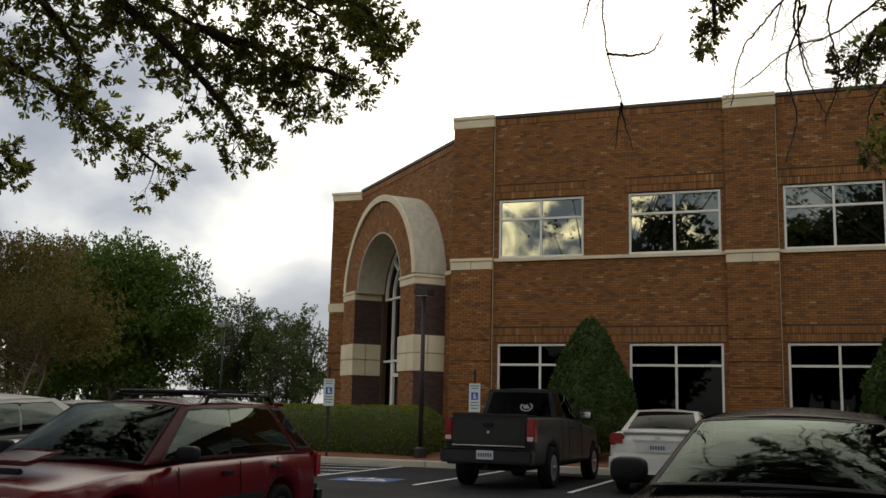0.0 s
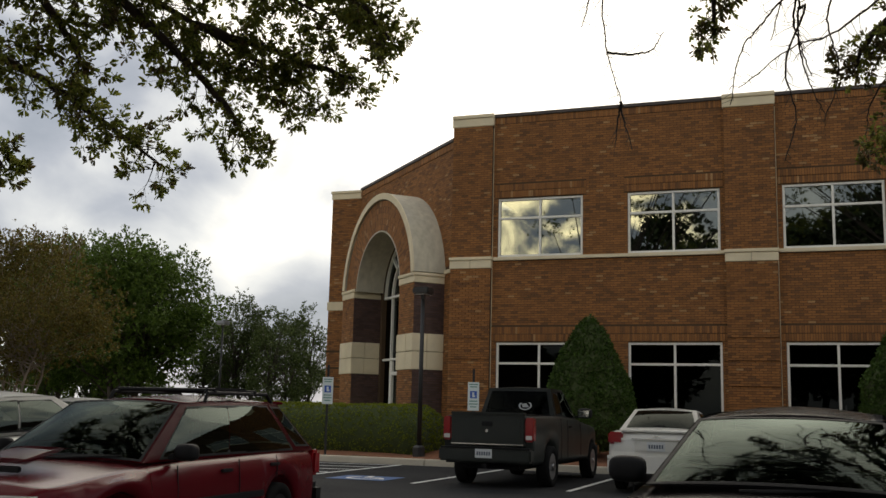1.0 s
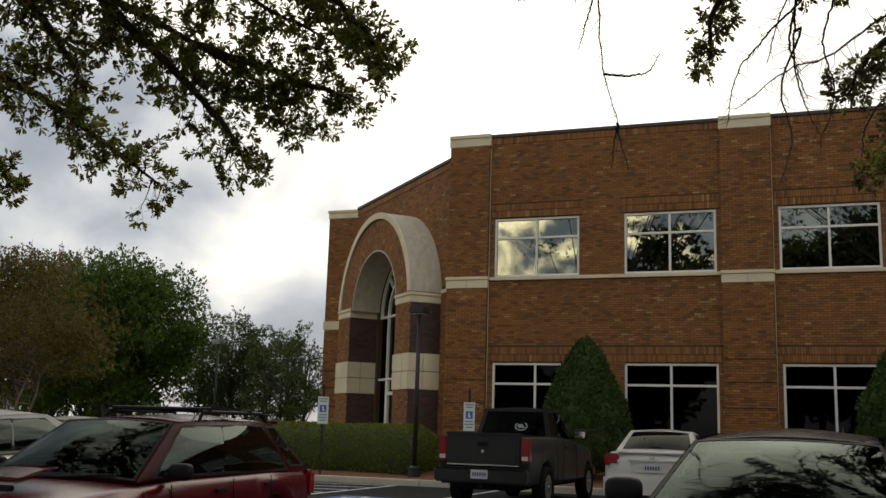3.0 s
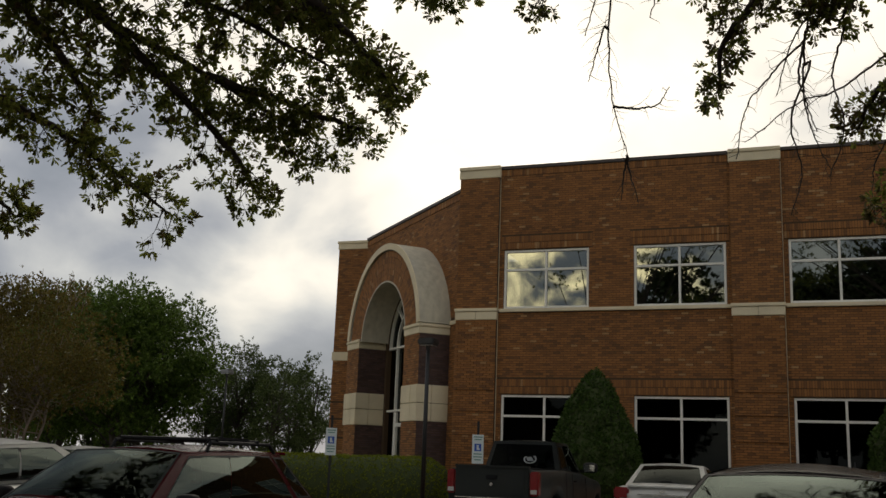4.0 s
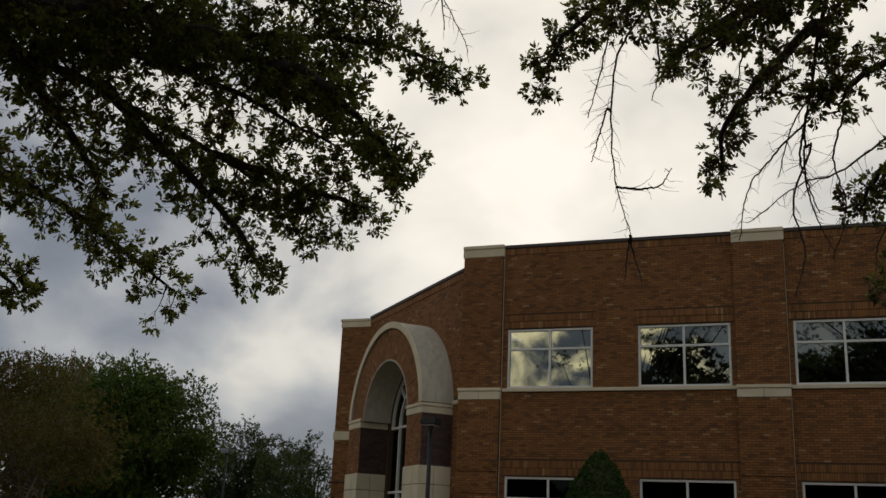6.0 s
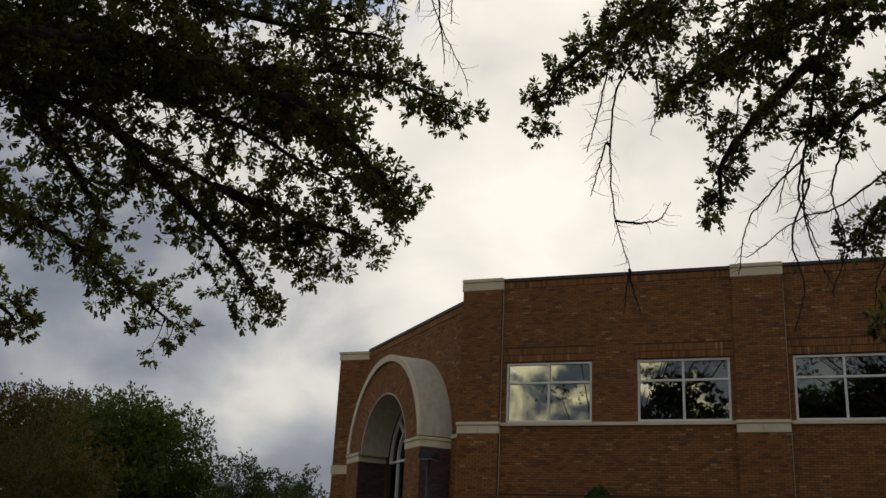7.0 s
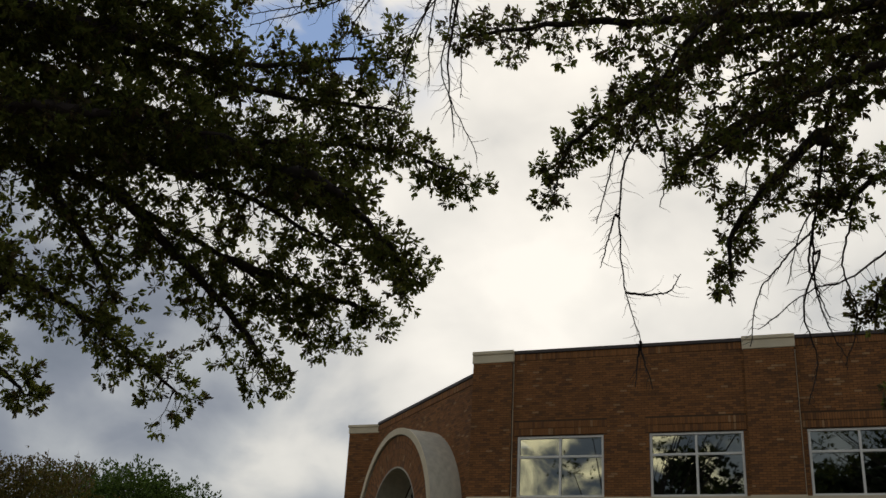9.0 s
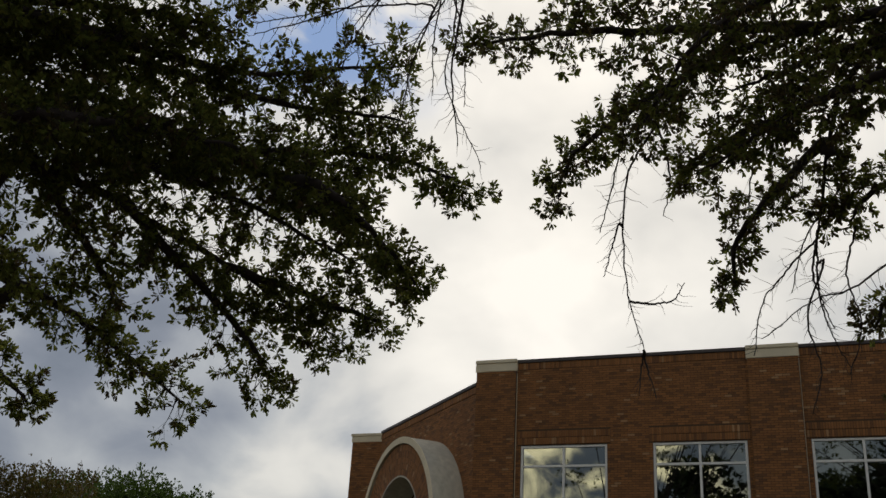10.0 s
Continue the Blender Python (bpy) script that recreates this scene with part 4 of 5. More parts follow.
def crown_tree(label, at, height, radius, leaf_mat, seed, leaves=9000, size=0.3, low=0.28, stems=1, bark=BARK, trunk_r=0.2, clumps=70, group="trees beyond the car park", squash=1.0, twigs=0):
    """A broadleaf tree: stems, forking limbs, and a crown of many small sprays gathered in uneven clumps."""
    rng = random.Random(seed)
    thing = tagged(empty("tree", Matrix.Translation(at)), label, "tree", group)
    wood = bmesh.new()
    trunk = bmesh.new()
    places, ways = [], []
    base_z, mid = height * low, height * (1 + low) / 2
    tops = []
    for s in range(stems):
        a = math.tau * s / stems + rng.random()
        lean = radius * (0.35 if stems > 1 else 0.05)
        end = Vector((math.cos(a) * lean, math.sin(a) * lean, height * rng.uniform(0.7, 0.85)))
        foot = Vector((math.cos(a), math.sin(a), 0)) * (0.15 if stems > 1 else 0)
        pts = [foot + (end - foot) * t + Vector((rng.gauss(0, 1), rng.gauss(0, 1), 0)) * 0.02 * height * t * (1 - t) * 4 for t in (0, 0.2, 0.45, 0.7, 1)]
        pts[0].z = -0.1
        tube(smooth_path(pts, 3), [trunk_r * (1 - 0.85 * i / 12) for i in range(13)], 8, trunk)
        tops.append(pts)
    for c in range(clumps):
        u = Vector((rng.gauss(0, 1), rng.gauss(0, 1), rng.gauss(0, 1))).normalized()
        r = rng.uniform(0.35, 1.0) ** 0.6
        wide = radius * (0.85 + 0.3 * noise.noise(u * 1.7 + Vector((seed, 0, 0))))
        centre = Vector((u.x * wide * r, u.y * wide * r, mid + u.z * (height - base_z) * 0.5 * r * squash))
        stem = rng.choice(tops)
        start = stem[2].lerp(stem[3], rng.random()) if centre.z > height * 0.5 else stem[1].lerp(stem[2], rng.random())
        bend = start.lerp(centre, 0.5) + Vector((0, 0, -0.06 * radius))
        tube([start, bend, centre], [trunk_r * 0.28, trunk_r * 0.16, trunk_r * 0.05], 5, wood)
        cr = radius * rng.uniform(0.16, 0.3)
        for k in range(max(3, leaves // clumps // 5)):
            o = Vector((rng.gauss(0, 1), rng.gauss(0, 1), rng.gauss(0, 0.8))).normalized() * cr * rng.random() ** 0.45
            places.append(tuple(centre + o)), ways.append(tuple((o.normalized() if o.length else Vector((0, 0, 1))) * 0.7 + u * 0.3))
    for _ in range(twigs):
        # thin half-bare shoots above the crown
        a, r = rng.uniform(0, math.tau), radius * 0.62 * math.sqrt(rng.random())
        start = Vector((math.cos(a) * r, math.sin(a) * r, height * 0.90))
        end = start + Vector((rng.gauss(0, 0.22), rng.gauss(0, 0.22), rng.uniform(0.35, 0.95)))
        tube([start, start.lerp(end, 0.5) + Vector((rng.gauss(0, 0.04), rng.gauss(0, 0.04), 0)), end], [0.012, 0.008, 0.004], 4, wood)
        for _ in range(5):
            places.append(tuple(start.lerp(end, rng.uniform(0.3, 1.0)))), ways.append((rng.gauss(0, 1), rng.gauss(0, 1), 0.4))
    part("trunk", trunk, bark, thing, smooth=True)
    part("branch_work", wood, bark, thing, smooth=True)
    leaf_mesh("crown", places, ways, size, size * 0.5, 5, 0.6, leaf_mat, thing, seed)
    return thing


crown_tree("multi-stemmed small tree with thin brownish autumn crown", (-18.3, 19.6, 0), 5.3, 2.7, AUTUMN_LEAF, 3, 36000, 0.078, 0.36, 6, PALE_BARK, 0.05, 120, twigs=46)
crown_tree("multi-stemmed small tree with thin brownish autumn crown", (-21.5, 18.5, 0), 4.8, 2.5, AUTUMN_LEAF, 31, 24000, 0.078, 0.36, 5, PALE_BARK, 0.05, 90)
crown_tree("large full green tree in dense leaf", (-32.4, 42, 0), 9.6, 4.6, TREE_LEAF, 4, 56000, 0.185, 0.2, 2, BARK, 0.22, 150)
crown_tree("large full green tree in dense leaf", (-37.5, 43, 0), 10.0, 4.3, TREE_LEAF, 5, 46000, 0.185, 0.2, 2, BARK, 0.22, 140)
crown_tree("dark green tree with airy crown", (-29.6, 49, 0), 7.6, 2.5, DARK_LEAF, 6, 20000, 0.13, 0.2, 2, BARK, 0.16, 80)
crown_tree("dark green tree with airy crown", (-32.6, 50.5, 0), 6.6, 2.3, DARK_LEAF, 7, 16000, 0.13, 0.2, 2, BARK, 0.16, 70)
crown_tree("dark green tree with airy crown", (-26.9, 50.5, 0), 7.1, 2.2, DARK_LEAF, 8, 14000, 0.13, 0.2, 2, BARK, 0.16, 60)
crown_tree("dark green tree with airy crown", (-25.0, 44.5, 0), 5.6, 1.9, DARK_LEAF, 9, 11000, 0.12, 0.15, 3, BARK, 0.1, 55)
crown_tree("dark green tree with airy crown", (-42.0, 52, 0), 9.0, 4.0, DARK_LEAF, 10, 16000, 0.25, 0.15, 2, BARK, 0.2, 80)
for x, y, h in ((-45, 49, 3.4), (-50, 45, 3.0), (-41, 54, 3.2)):
    crown_tree("low green shrub at the car park's far edge", (x, y, 0), h, 3.0, TREE_LEAF, 60 + int(h * 10), 9000, 0.18, 0.02, 4, BARK, 0.05, 60, "far shrubs")
# trees behind the eye, seen only as mirror images in the glass
for i, (x, y, h, r) in enumerate(((-8.5, -12, 15.5, 4.2), (-1.5, -15, 13.0, 4.0), (4.5, -12, 16.0, 4.5), (0.8, -13, 14.5, 4.0), (-24, -26, 9, 4.5), (-15, -30, 12, 5.0), (12, -14, 15, 5))):
    crown_tree("tall dark green tree across the car park", (x, y, 0), h, r, SHADED_LEAF, 40 + i, 9000, 0.55, 0.2, 1, BARK, 0.25, 80, "trees behind the planting strip")


def shrub_skin(bm, count, rng):
    """Random places on a mesh with their outward ways."""
    bm = bm.copy()
    bmesh.ops.triangulate(bm, faces=bm.faces[:])
    bm.normal_update()
    bm.faces.ensure_lookup_table()
    areas = np.cumsum([f.calc_area() for f in bm.faces])
    places, ways = [], []
    for _ in range(count):
        f = bm.faces[int(np.searchsorted(areas, rng.random() * areas[-1]))]
        a, b, c = (v.co for v in f.verts)
        u, w = rng.random(), rng.random()
        if u + w > 1:
            u, w = 1 - u, 1 - w
        p = a + (b - a) * u + (c - a) * w
        places.append(tuple(p + f.normal * rng.uniform(-0.05, 0.02))), ways.append(tuple(f.normal + Vector((0, 0, 0.4))))
    bm.free()
    return places, ways


def hedge(at, lx, ly, h, seed):
    rng = random.Random(seed)
    thing = tagged(empty("hedge", Matrix.Translation(at)), "clipped rounded green hedge in red mulch", "hedge")
    bm = box(-lx / 2, lx / 2, -ly / 2, ly / 2, -0.1, h)
    tops = [e for e in bm.edges if all(v.co.z > 0 for v in e.verts)]
    bmesh.ops.bevel(bm, geom=tops, offset=0.75, segments=7, affect="EDGES", profile=0.5)
    bmesh.ops.subdivide_edges(bm, edges=[e for e in bm.edges if e.calc_length() > 0.6], cuts=6, use_grid_fill=True)
    for v in bm.verts:
        v.co += Vector((v.co.x * 0.1, v.co.y, max(v.co.z - 0.4, 0))).normalized() * 0.07 * noise.noise(v.co * 1.3)
    bm.normal_update()
    places, ways = shrub_skin(bm, 14000, rng)
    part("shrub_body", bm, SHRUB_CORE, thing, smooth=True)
    leaf_mesh("leaves", places, ways, 0.045, 0.028, 5, 0.6, HEDGE_LEAF, thing, seed, 0.0)
    return thing


hedge((-13.7, 26.1, 0.2), 7.9, 2.4, 1.24, 5)


def holly(at, h, r, seed):
    rng = random.Random(seed)
    thing = tagged(empty("holly_bush", Matrix.Translation(at)), "dense dark green cone-shaped holly in the bed", "bush", "hollies along the front wall")
    bm = bmesh.new()
    rings = 22
    loops = []
    for i in range(rings + 1):
        t = i / rings
        rr = r * (min(1.0, (t / 0.16) ** 0.5 if t < 0.16 else 1.0)) * (1 - max(0, (t - 0.16) / 0.84) ** 1.75) ** 0.85 + 0.01
        loops.append([bm.verts.new(Vector((math.cos(a) * rr, math.sin(a) * rr, 0.15 + t * (h - 0.15))) * 1.0) for a in [k * math.tau / 26 for k in range(26)]])
    for a, b in zip(loops, loops[1:]):
        for k in range(26):
            bm.faces.new((a[k], a[(k + 1) % 26], b[(k + 1) % 26], b[k]))
    for v in bm.verts:
        d = Vector((v.co.x, v.co.y, 0))
        v.co += d * 0.16 * noise.noise(v.co * 2.2 + Vector((seed, 0, 0)))
    bm.normal_update()
    places, ways = shrub_skin(bm, 5000, rng)
    part("stem", tube([(0, 0, -0.2), (0, 0, 0.6)], [0.08, 0.07], 8), BARK, thing)
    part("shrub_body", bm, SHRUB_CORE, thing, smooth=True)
    leaf_mesh("leaves", places, ways, 0.085, 0.04, 5, 0.75, HOLLY_LEAF, thing, seed, 0.0)
    return thing


holly((-5.45, 25.9, 0.25), 3.62, 1.17, 2)
holly((2.3, 25.9, 0.25), 3.95, 1.3, 7)


# ---- lamp posts and signs ----
def light_pole(at, h, label, slim=1.0):
    thing = tagged(empty("lamp_post", Matrix.Translation(at)), label, "lamp post")
    part("base", tube([(0, 0, -0.1), (0, 0, 0.25), (0, 0, 0.3)], [0.16, 0.16, 0.1], 12), CONCRETE if h > 6 else BLACK_METAL, thing)
    part("pole", tube([(0, 0, 0.25), (0, 0, h - 0.3)], [0.075 * slim, 0.06 * slim], 10), BLACK_METAL, thing, smooth=True)
    part("collar", box(-0.05, 0.05, -0.05, 0.05, h - 0.3, h - 0.18, 0.01), BLACK_METAL, thing)
    head = part("lamp_head", box(-0.22, 0.22, -0.22, 0.22, h - 0.18, h, 0.03), BLACK_METAL, thing)
    part("lens", box(-0.17, 0.17, -0.17, 0.17, h - 0.195, h - 0.183), LAMP_CLEAR, head)
    return thing


light_pole((-9.56, 24.45, 0.15), 4.37, "black square-headed lamp post beside the hedge", 0.85)
far_lamp = light_pole((-24.1, 37.8, 0), 5.0, "grey-headed parking lot lamp post among trees", 0.7)
for o in far_lamp.children:
    if o.name.startswith("lamp_head"):
        o.data.materials[0] = STEEL


def reserved_sign(at, turn):
    thing = tagged(empty("parking_sign", pose(*at, 0, 0, turn)), "white reserved parking sign on dark steel post", "sign", "reserved parking signs")
    part("post", box(-0.03, 0.03, 0.0, 0.03, -0.15, 2.35, 0.004), BLACK_METAL, thing)
    plate = part("sign_plate", box(-0.14, 0.14, -0.012, -0.004, 1.32, 2.02, 0.003), SIGN_WHITE, thing)
    part("symbol_field", box(-0.085, 0.085, -0.017, -0.0125, 1.62, 1.80), SIGN_BLUE, plate, "blue wheelchair symbol field")
    part("symbol", box(-0.03, 0.02, -0.021, -0.0175, 1.65, 1.77), SIGN_WHITE, plate)
    part("symbol", box(0.02, 0.045, -0.021, -0.0175, 1.65, 1.69), SIGN_WHITE, plate)
    for z, w in ((1.95, 0.11), (1.89, 0.09), (1.54, 0.10), (1.47, 0.11), (1.40, 0.08)):
        part("text_bar", box(-w, w, -0.017, -0.0125, z, z + 0.025), SIGN_GREEN, plate)
    return thing


reserved_sign((-12.0, 24.0, 0.12), 27)
reserved_sign((-7.95, 23.95, 0.04), 18)


# ---- vehicles ----
def at_x(table, x):
    return float(np.interp(x, [p[0] for p in table], [p[1] for p in table]))


def lower_body(top, wide, sill, axles, arch, wheel_z, x0, x1, n=64):
    """The painted shell below the windows, with wheel arches cut up into it."""
    bm = bmesh.new()
    xs = sorted({*np.linspace(x0, x1, n).tolist(), *[a + s * arch * c for a in axles for s in (-1, 1) for c in (1.0, 0.98, 0.9)]})
    rows = []
    for x in xs:
        zt, hw = at_x(top, x), at_x(wide, x)
        zb = sill
        for a in axles:
            if abs(x - a) < arch:
                zb = max(zb, wheel_z + math.sqrt(arch * arch - (x - a) ** 2))
        zb = min(zb, zt - 0.08)
        h = zt - zb
        pts = [(0, sill), (hw * 0.74, sill), (hw * 0.74, zb), (hw * 0.955, zb), (hw * 0.985, zb + 0.12 * h), (hw, zb + 0.45 * h), (hw * 0.995, zb + 0.7 * h), (hw * 0.965, zt - 0.05), (hw * 0.92, zt - 0.012), (hw * 0.8, zt), (hw * 0.4, zt + 0.025), (0, zt + 0.032)]
        loop = [(y, z) for y, z in pts] + [(-y, z) for y, z in pts[-2:0:-1]]
        rows.append([bm.verts.new((x, y, z)) for y, z in loop])
    for a, b in zip(rows, rows[1:]):
        k = len(a)
        for i in range(k):
            bm.faces.new((a[i], a[(i + 1) % k], b[(i + 1) % k], b[i]))
    bm.faces.new(rows[0])
    bm.faces.new(rows[-1][::-1])
    bmesh.ops.recalc_face_normals(bm, faces=bm.faces)
    return bm


def quad_at(q, u, v, bulge, off):
    a, b, c, d = [Vector(p) for p in q]
    p = (a * (1 - u) + b * u) * (1 - v) + (d * (1 - u) + c * u) * v
    n = (b - a).cross(d - a).normalized()
    return p + n * (bulge * 4 * (u * (1 - u)) * (0.35 + 2.6 * v * (1 - v)) + off)


def quad_sheet(q, us, vs, bulge=0.0, off=0.0, holes=(), thick=0.0):
    """A curved four-cornered sheet, left open inside the holes (u0, u1, v0, v1)."""
    us, vs = sorted({*us, *[h[i] for h in holes for i in (0, 1)]}), sorted({*vs, *[h[i] for h in holes for i in (2, 3)]})
    bm = bmesh.new()
    grid = {(i, j): bm.verts.new(quad_at(q, u, v, bulge, off)) for i, u in enumerate(us) for j, v in enumerate(vs)}
    for i in range(len(us) - 1):
        for j in range(len(vs) - 1):
            cu, cv = (us[i] + us[i + 1]) / 2, (vs[j] + vs[j + 1]) / 2
            if any(h[0] < cu < h[1] and h[2] < cv < h[3] for h in holes):
                continue
            bm.faces.new((grid[i, j], grid[i + 1, j], grid[i + 1, j + 1], grid[i, j + 1]))
    for v in [v for v in bm.verts if not v.link_faces]:
        bm.verts.remove(v)
    if thick:
        bmesh.ops.solidify(bm, geom=bm.faces[:], thickness=thick)
    return bm


def span(a, b, n):
    return [a + (b - a) * i / n for i in range(n + 1)]


def cabin(thing, fb, ft, rt, rb, paint, sides, bulge=0.05, front=(0.05, 0.95, 0.04, 0.92), rear=(0.08, 0.92, 0.1, 0.88), posts=None):
    """Roof, pillars and panes. fb, ft, rt, rb: (x, half width, z) at windscreen foot and head, rear head and foot."""
    posts = posts or paint
    L = lambda p: (p[0], p[1], p[2])
    R = lambda p: (p[0], -p[1], p[2])
    wq = [R(fb)[:3], L(fb), L(ft), R(ft)]
    rq = [L(rb), R(rb), R(rt), L(rt)]
    lq = [L(fb), L(rb), L(rt), L(ft)]
    sq = [R(rb), R(fb), R(ft), R(rt)]
    top = [R(ft), L(ft), L(rt), R(rt)]
    part("roof", quad_sheet(top, span(0, 1, 10), span(0, 1, 8), bulge, 0, thick=-0.02), paint, thing, smooth=True)
    shell = part("window_surround", quad_sheet(wq, span(0, 1, 12), span(0, 1, 8), bulge, 0, [front], -0.02), posts, thing)
    for q, hs in ((rq, [rear]), (lq, sides), (sq, [(1 - b, 1 - a, c, d) for a, b, c, d in sides])):
        part("window_surround", quad_sheet(q, span(0, 1, 6), span(0, 1, 6), bulge * 0.7, 0, hs, -0.02), posts, thing)
    part("windscreen", quad_sheet(wq, span(front[0] - 0.01, front[1] + 0.01, 14), span(front[2] - 0.02, front[3] + 0.02, 10), bulge, 0.004), CAR_GLASS, thing, smooth=True)
    part("rear_window", quad_sheet(rq, span(rear[0] - 0.01, rear[1] + 0.01, 10), span(rear[2] - 0.02, rear[3] + 0.02, 8), bulge * 0.7, 0.004), REAR_GLASS, thing, smooth=True)
    for q, flip in ((lq, False), (sq, True)):
        for a, b, c, d in sides:
            if flip:
                a, b = 1 - b, 1 - a
            part("side_window", quad_sheet(q, span(a - 0.006, b + 0.006, 8), span(c - 0.02, d + 0.02, 8), bulge * 0.7, 0.003), SIDE_GLASS, thing, smooth=True)
            # dark seal round the pane
            w = 0.012
            seal = quad_sheet(q, [a - w, a, b, b + w], [c - 0.04, c, d, d + 0.04], bulge * 0.7, 0.006, [(a, b, c, d)])
            part("window_seal", seal, CAR_TRIM, thing)
    w = 0.018
    part("window_seal", quad_sheet(wq, span(front[0] - w, front[1] + w, 12), span(front[2] - 0.03, front[3] + 0.03, 6), bulge, 0.007, [front]), CAR_TRIM, thing)
    return wq, rq, lq, sq


def wheel(parent, x, y, z, r, w, side, rim_mat=ALLOY):
    hub = part("wheel", tube([(x, y - w * 0.30, z), (x, y + w * 0.30, z)], [r * 0.62, r * 0.62], 20), CAR_TRIM, parent)
    bm = bmesh.new()
    prof = [(r * 0.64, -0.42), (r * 0.9, -0.5), (r * 0.985, -0.42), (r, -0.25), (r, 0.25), (r * 0.985, 0.42), (r * 0.9, 0.5), (r * 0.64, 0.42)]
    n = 28
    rows = [[bm.verts.new((x + math.cos(a) * q, y + o * w, z + math.sin(a) * q)) for q, o in prof] for a in [math.tau * k / n for k in range(n)]]
    for i in range(n):
        for j in range(len(prof)):
            bm.faces.new((rows[i][j], rows[(i + 1) % n][j], rows[(i + 1) % n][(j + 1) % len(prof)], rows[i][(j + 1) % len(prof)]))
    bmesh.ops.recalc_face_normals(bm, faces=bm.faces)
    part("tyre", bm, TYRE, hub, smooth=True)
    yo = y + side * w * 0.36
    bm = bmesh.new()
    for k in range(5):
        a = math.tau * k / 5 + 0.3
        d, s = Vector((math.cos(a), 0, math.sin(a))), Vector((-math.sin(a), 0, math.cos(a)))
        c = Vector((x, yo, z))
        vs = [bm.verts.new(c + d * p + s * q + Vector((0, side * o, 0))) for p, q, o in ((0.02, -0.05, 0.02), (r * 0.62, -0.03, 0), (r * 0.62, 0.03, 0), (0.02, 0.05, 0.02))]
        bm.faces.new(vs)
    bmesh.ops.solidify(bm, geom=bm.faces[:], thickness=0.015)
    part("rim", bm, rim_mat, hub)
    part("rim_lip", tube([(x, yo - 0.01, z), (x, yo + 0.01, z)], [r * 0.66, r * 0.66], 24), rim_mat if rim_mat is ALLOY and r > 0.33 else CAR_TRIM, hub)
    part("hub_cap", tube([(x, yo - 0.01 * side, z), (x, yo + 0.035 * side, z)], [0.05, 0.04], 12), rim_mat, hub)


def mirror(thing, x, y, z, paint, side, size=1.0):
    bm = bmesh.new()
    bmesh.ops.create_uvsphere(bm, u_segments=14, v_segments=10, radius=1.0)
    for v in bm.verts:
        q = v.co.copy()
        for k in range(3):
            q[k] = math.copysign(abs(q[k]) ** 0.6, q[k])
        v.co = Vector((x + (q.x if q.x > 0 else q.x * 0.75) * 0.085 * size, y + side * 0.12 * size + q.y * 0.115 * size, z + 0.075 * size + q.z * 0.08 * size))
    m = part("door_mirror", bm, paint, thing, smooth=True)
    part("mirror_arm", box(x - 0.03, x + 0.03, min(y - side * 0.06, y + side * 0.06), max(y - side * 0.06, y + side * 0.06), z + 0.0, z + 0.05, 0.01), CAR_TRIM, m)
    part("mirror_glass", box(x - 0.065 * size, x - 0.061 * size, y + (0.04 if side > 0 else -0.20 * size), y + (0.20 * size if side > 0 else -0.04), z + 0.02, z + 0.12 * size), CHROME, m)


def seats(thing, xs, y, z0, top, width=0.48):
    part("cabin_floor", box(min(xs) - 0.6, max(xs) + 0.45, -y - 0.28, y + 0.28, z0 - 0.03, z0 + 0.02), CAR_TRIM, thing)
    part("dashboard", box(max(xs) + 0.47, max(xs) + 0.66, -y - 0.28, y + 0.28, z0 - 0.09, z0 - 0.04, 0.01), CAR_TRIM, thing)
    for x in xs:
        for s in (-1, 1):
            bm = box(x - 0.12, x + 0.02, s * y - width / 2, s * y + width / 2, z0 + 0.02, top - 0.14, 0.05)
            box(x - 0.10, x, s * y - 0.13, s * y + 0.13, top - 0.15, top, 0.04, bm)
            part("seat", bm, CAR_SEAT, thing, smooth=True)


def shut_line(thing, x, y, z0, z1, lean=0.0):
    for s in (-1, 1):
        part("shut_line", tube([(x, s * y, z0), (x + lean, s * y, z0 + (z1 - z0) * 0.6), (x + lean * 2, s * (y * 0.975), z1 - 0.03)], [0.005] * 3, 4), CAR_TRIM, thing)


def handle(thing, x, y, z, material):
    for s in (-1, 1):
        part("door_handle", box(x - 0.09, x + 0.09, s * y - 0.015, s * y + 0.015, z - 0.015, z + 0.015, 0.008), material, thing)


def plate(thing, x, z, facing, tilt=0.0):
    p = part("number_plate", box(min(x, x + 0.012 * facing), max(x, x + 0.012 * facing), -0.155, 0.155, z, z + 0.155, 0.003), PLATE, thing)
    for i in range(6):
        y = -0.11 + i * 0.044
        part("plate_bar", box(min(x + 0.0125 * facing, x + 0.016 * facing), max(x + 0.0125 * facing, x + 0.016 * facing), y - 0.014, y + 0.014, z + 0.045, z + 0.11), BAR_GREY, p)


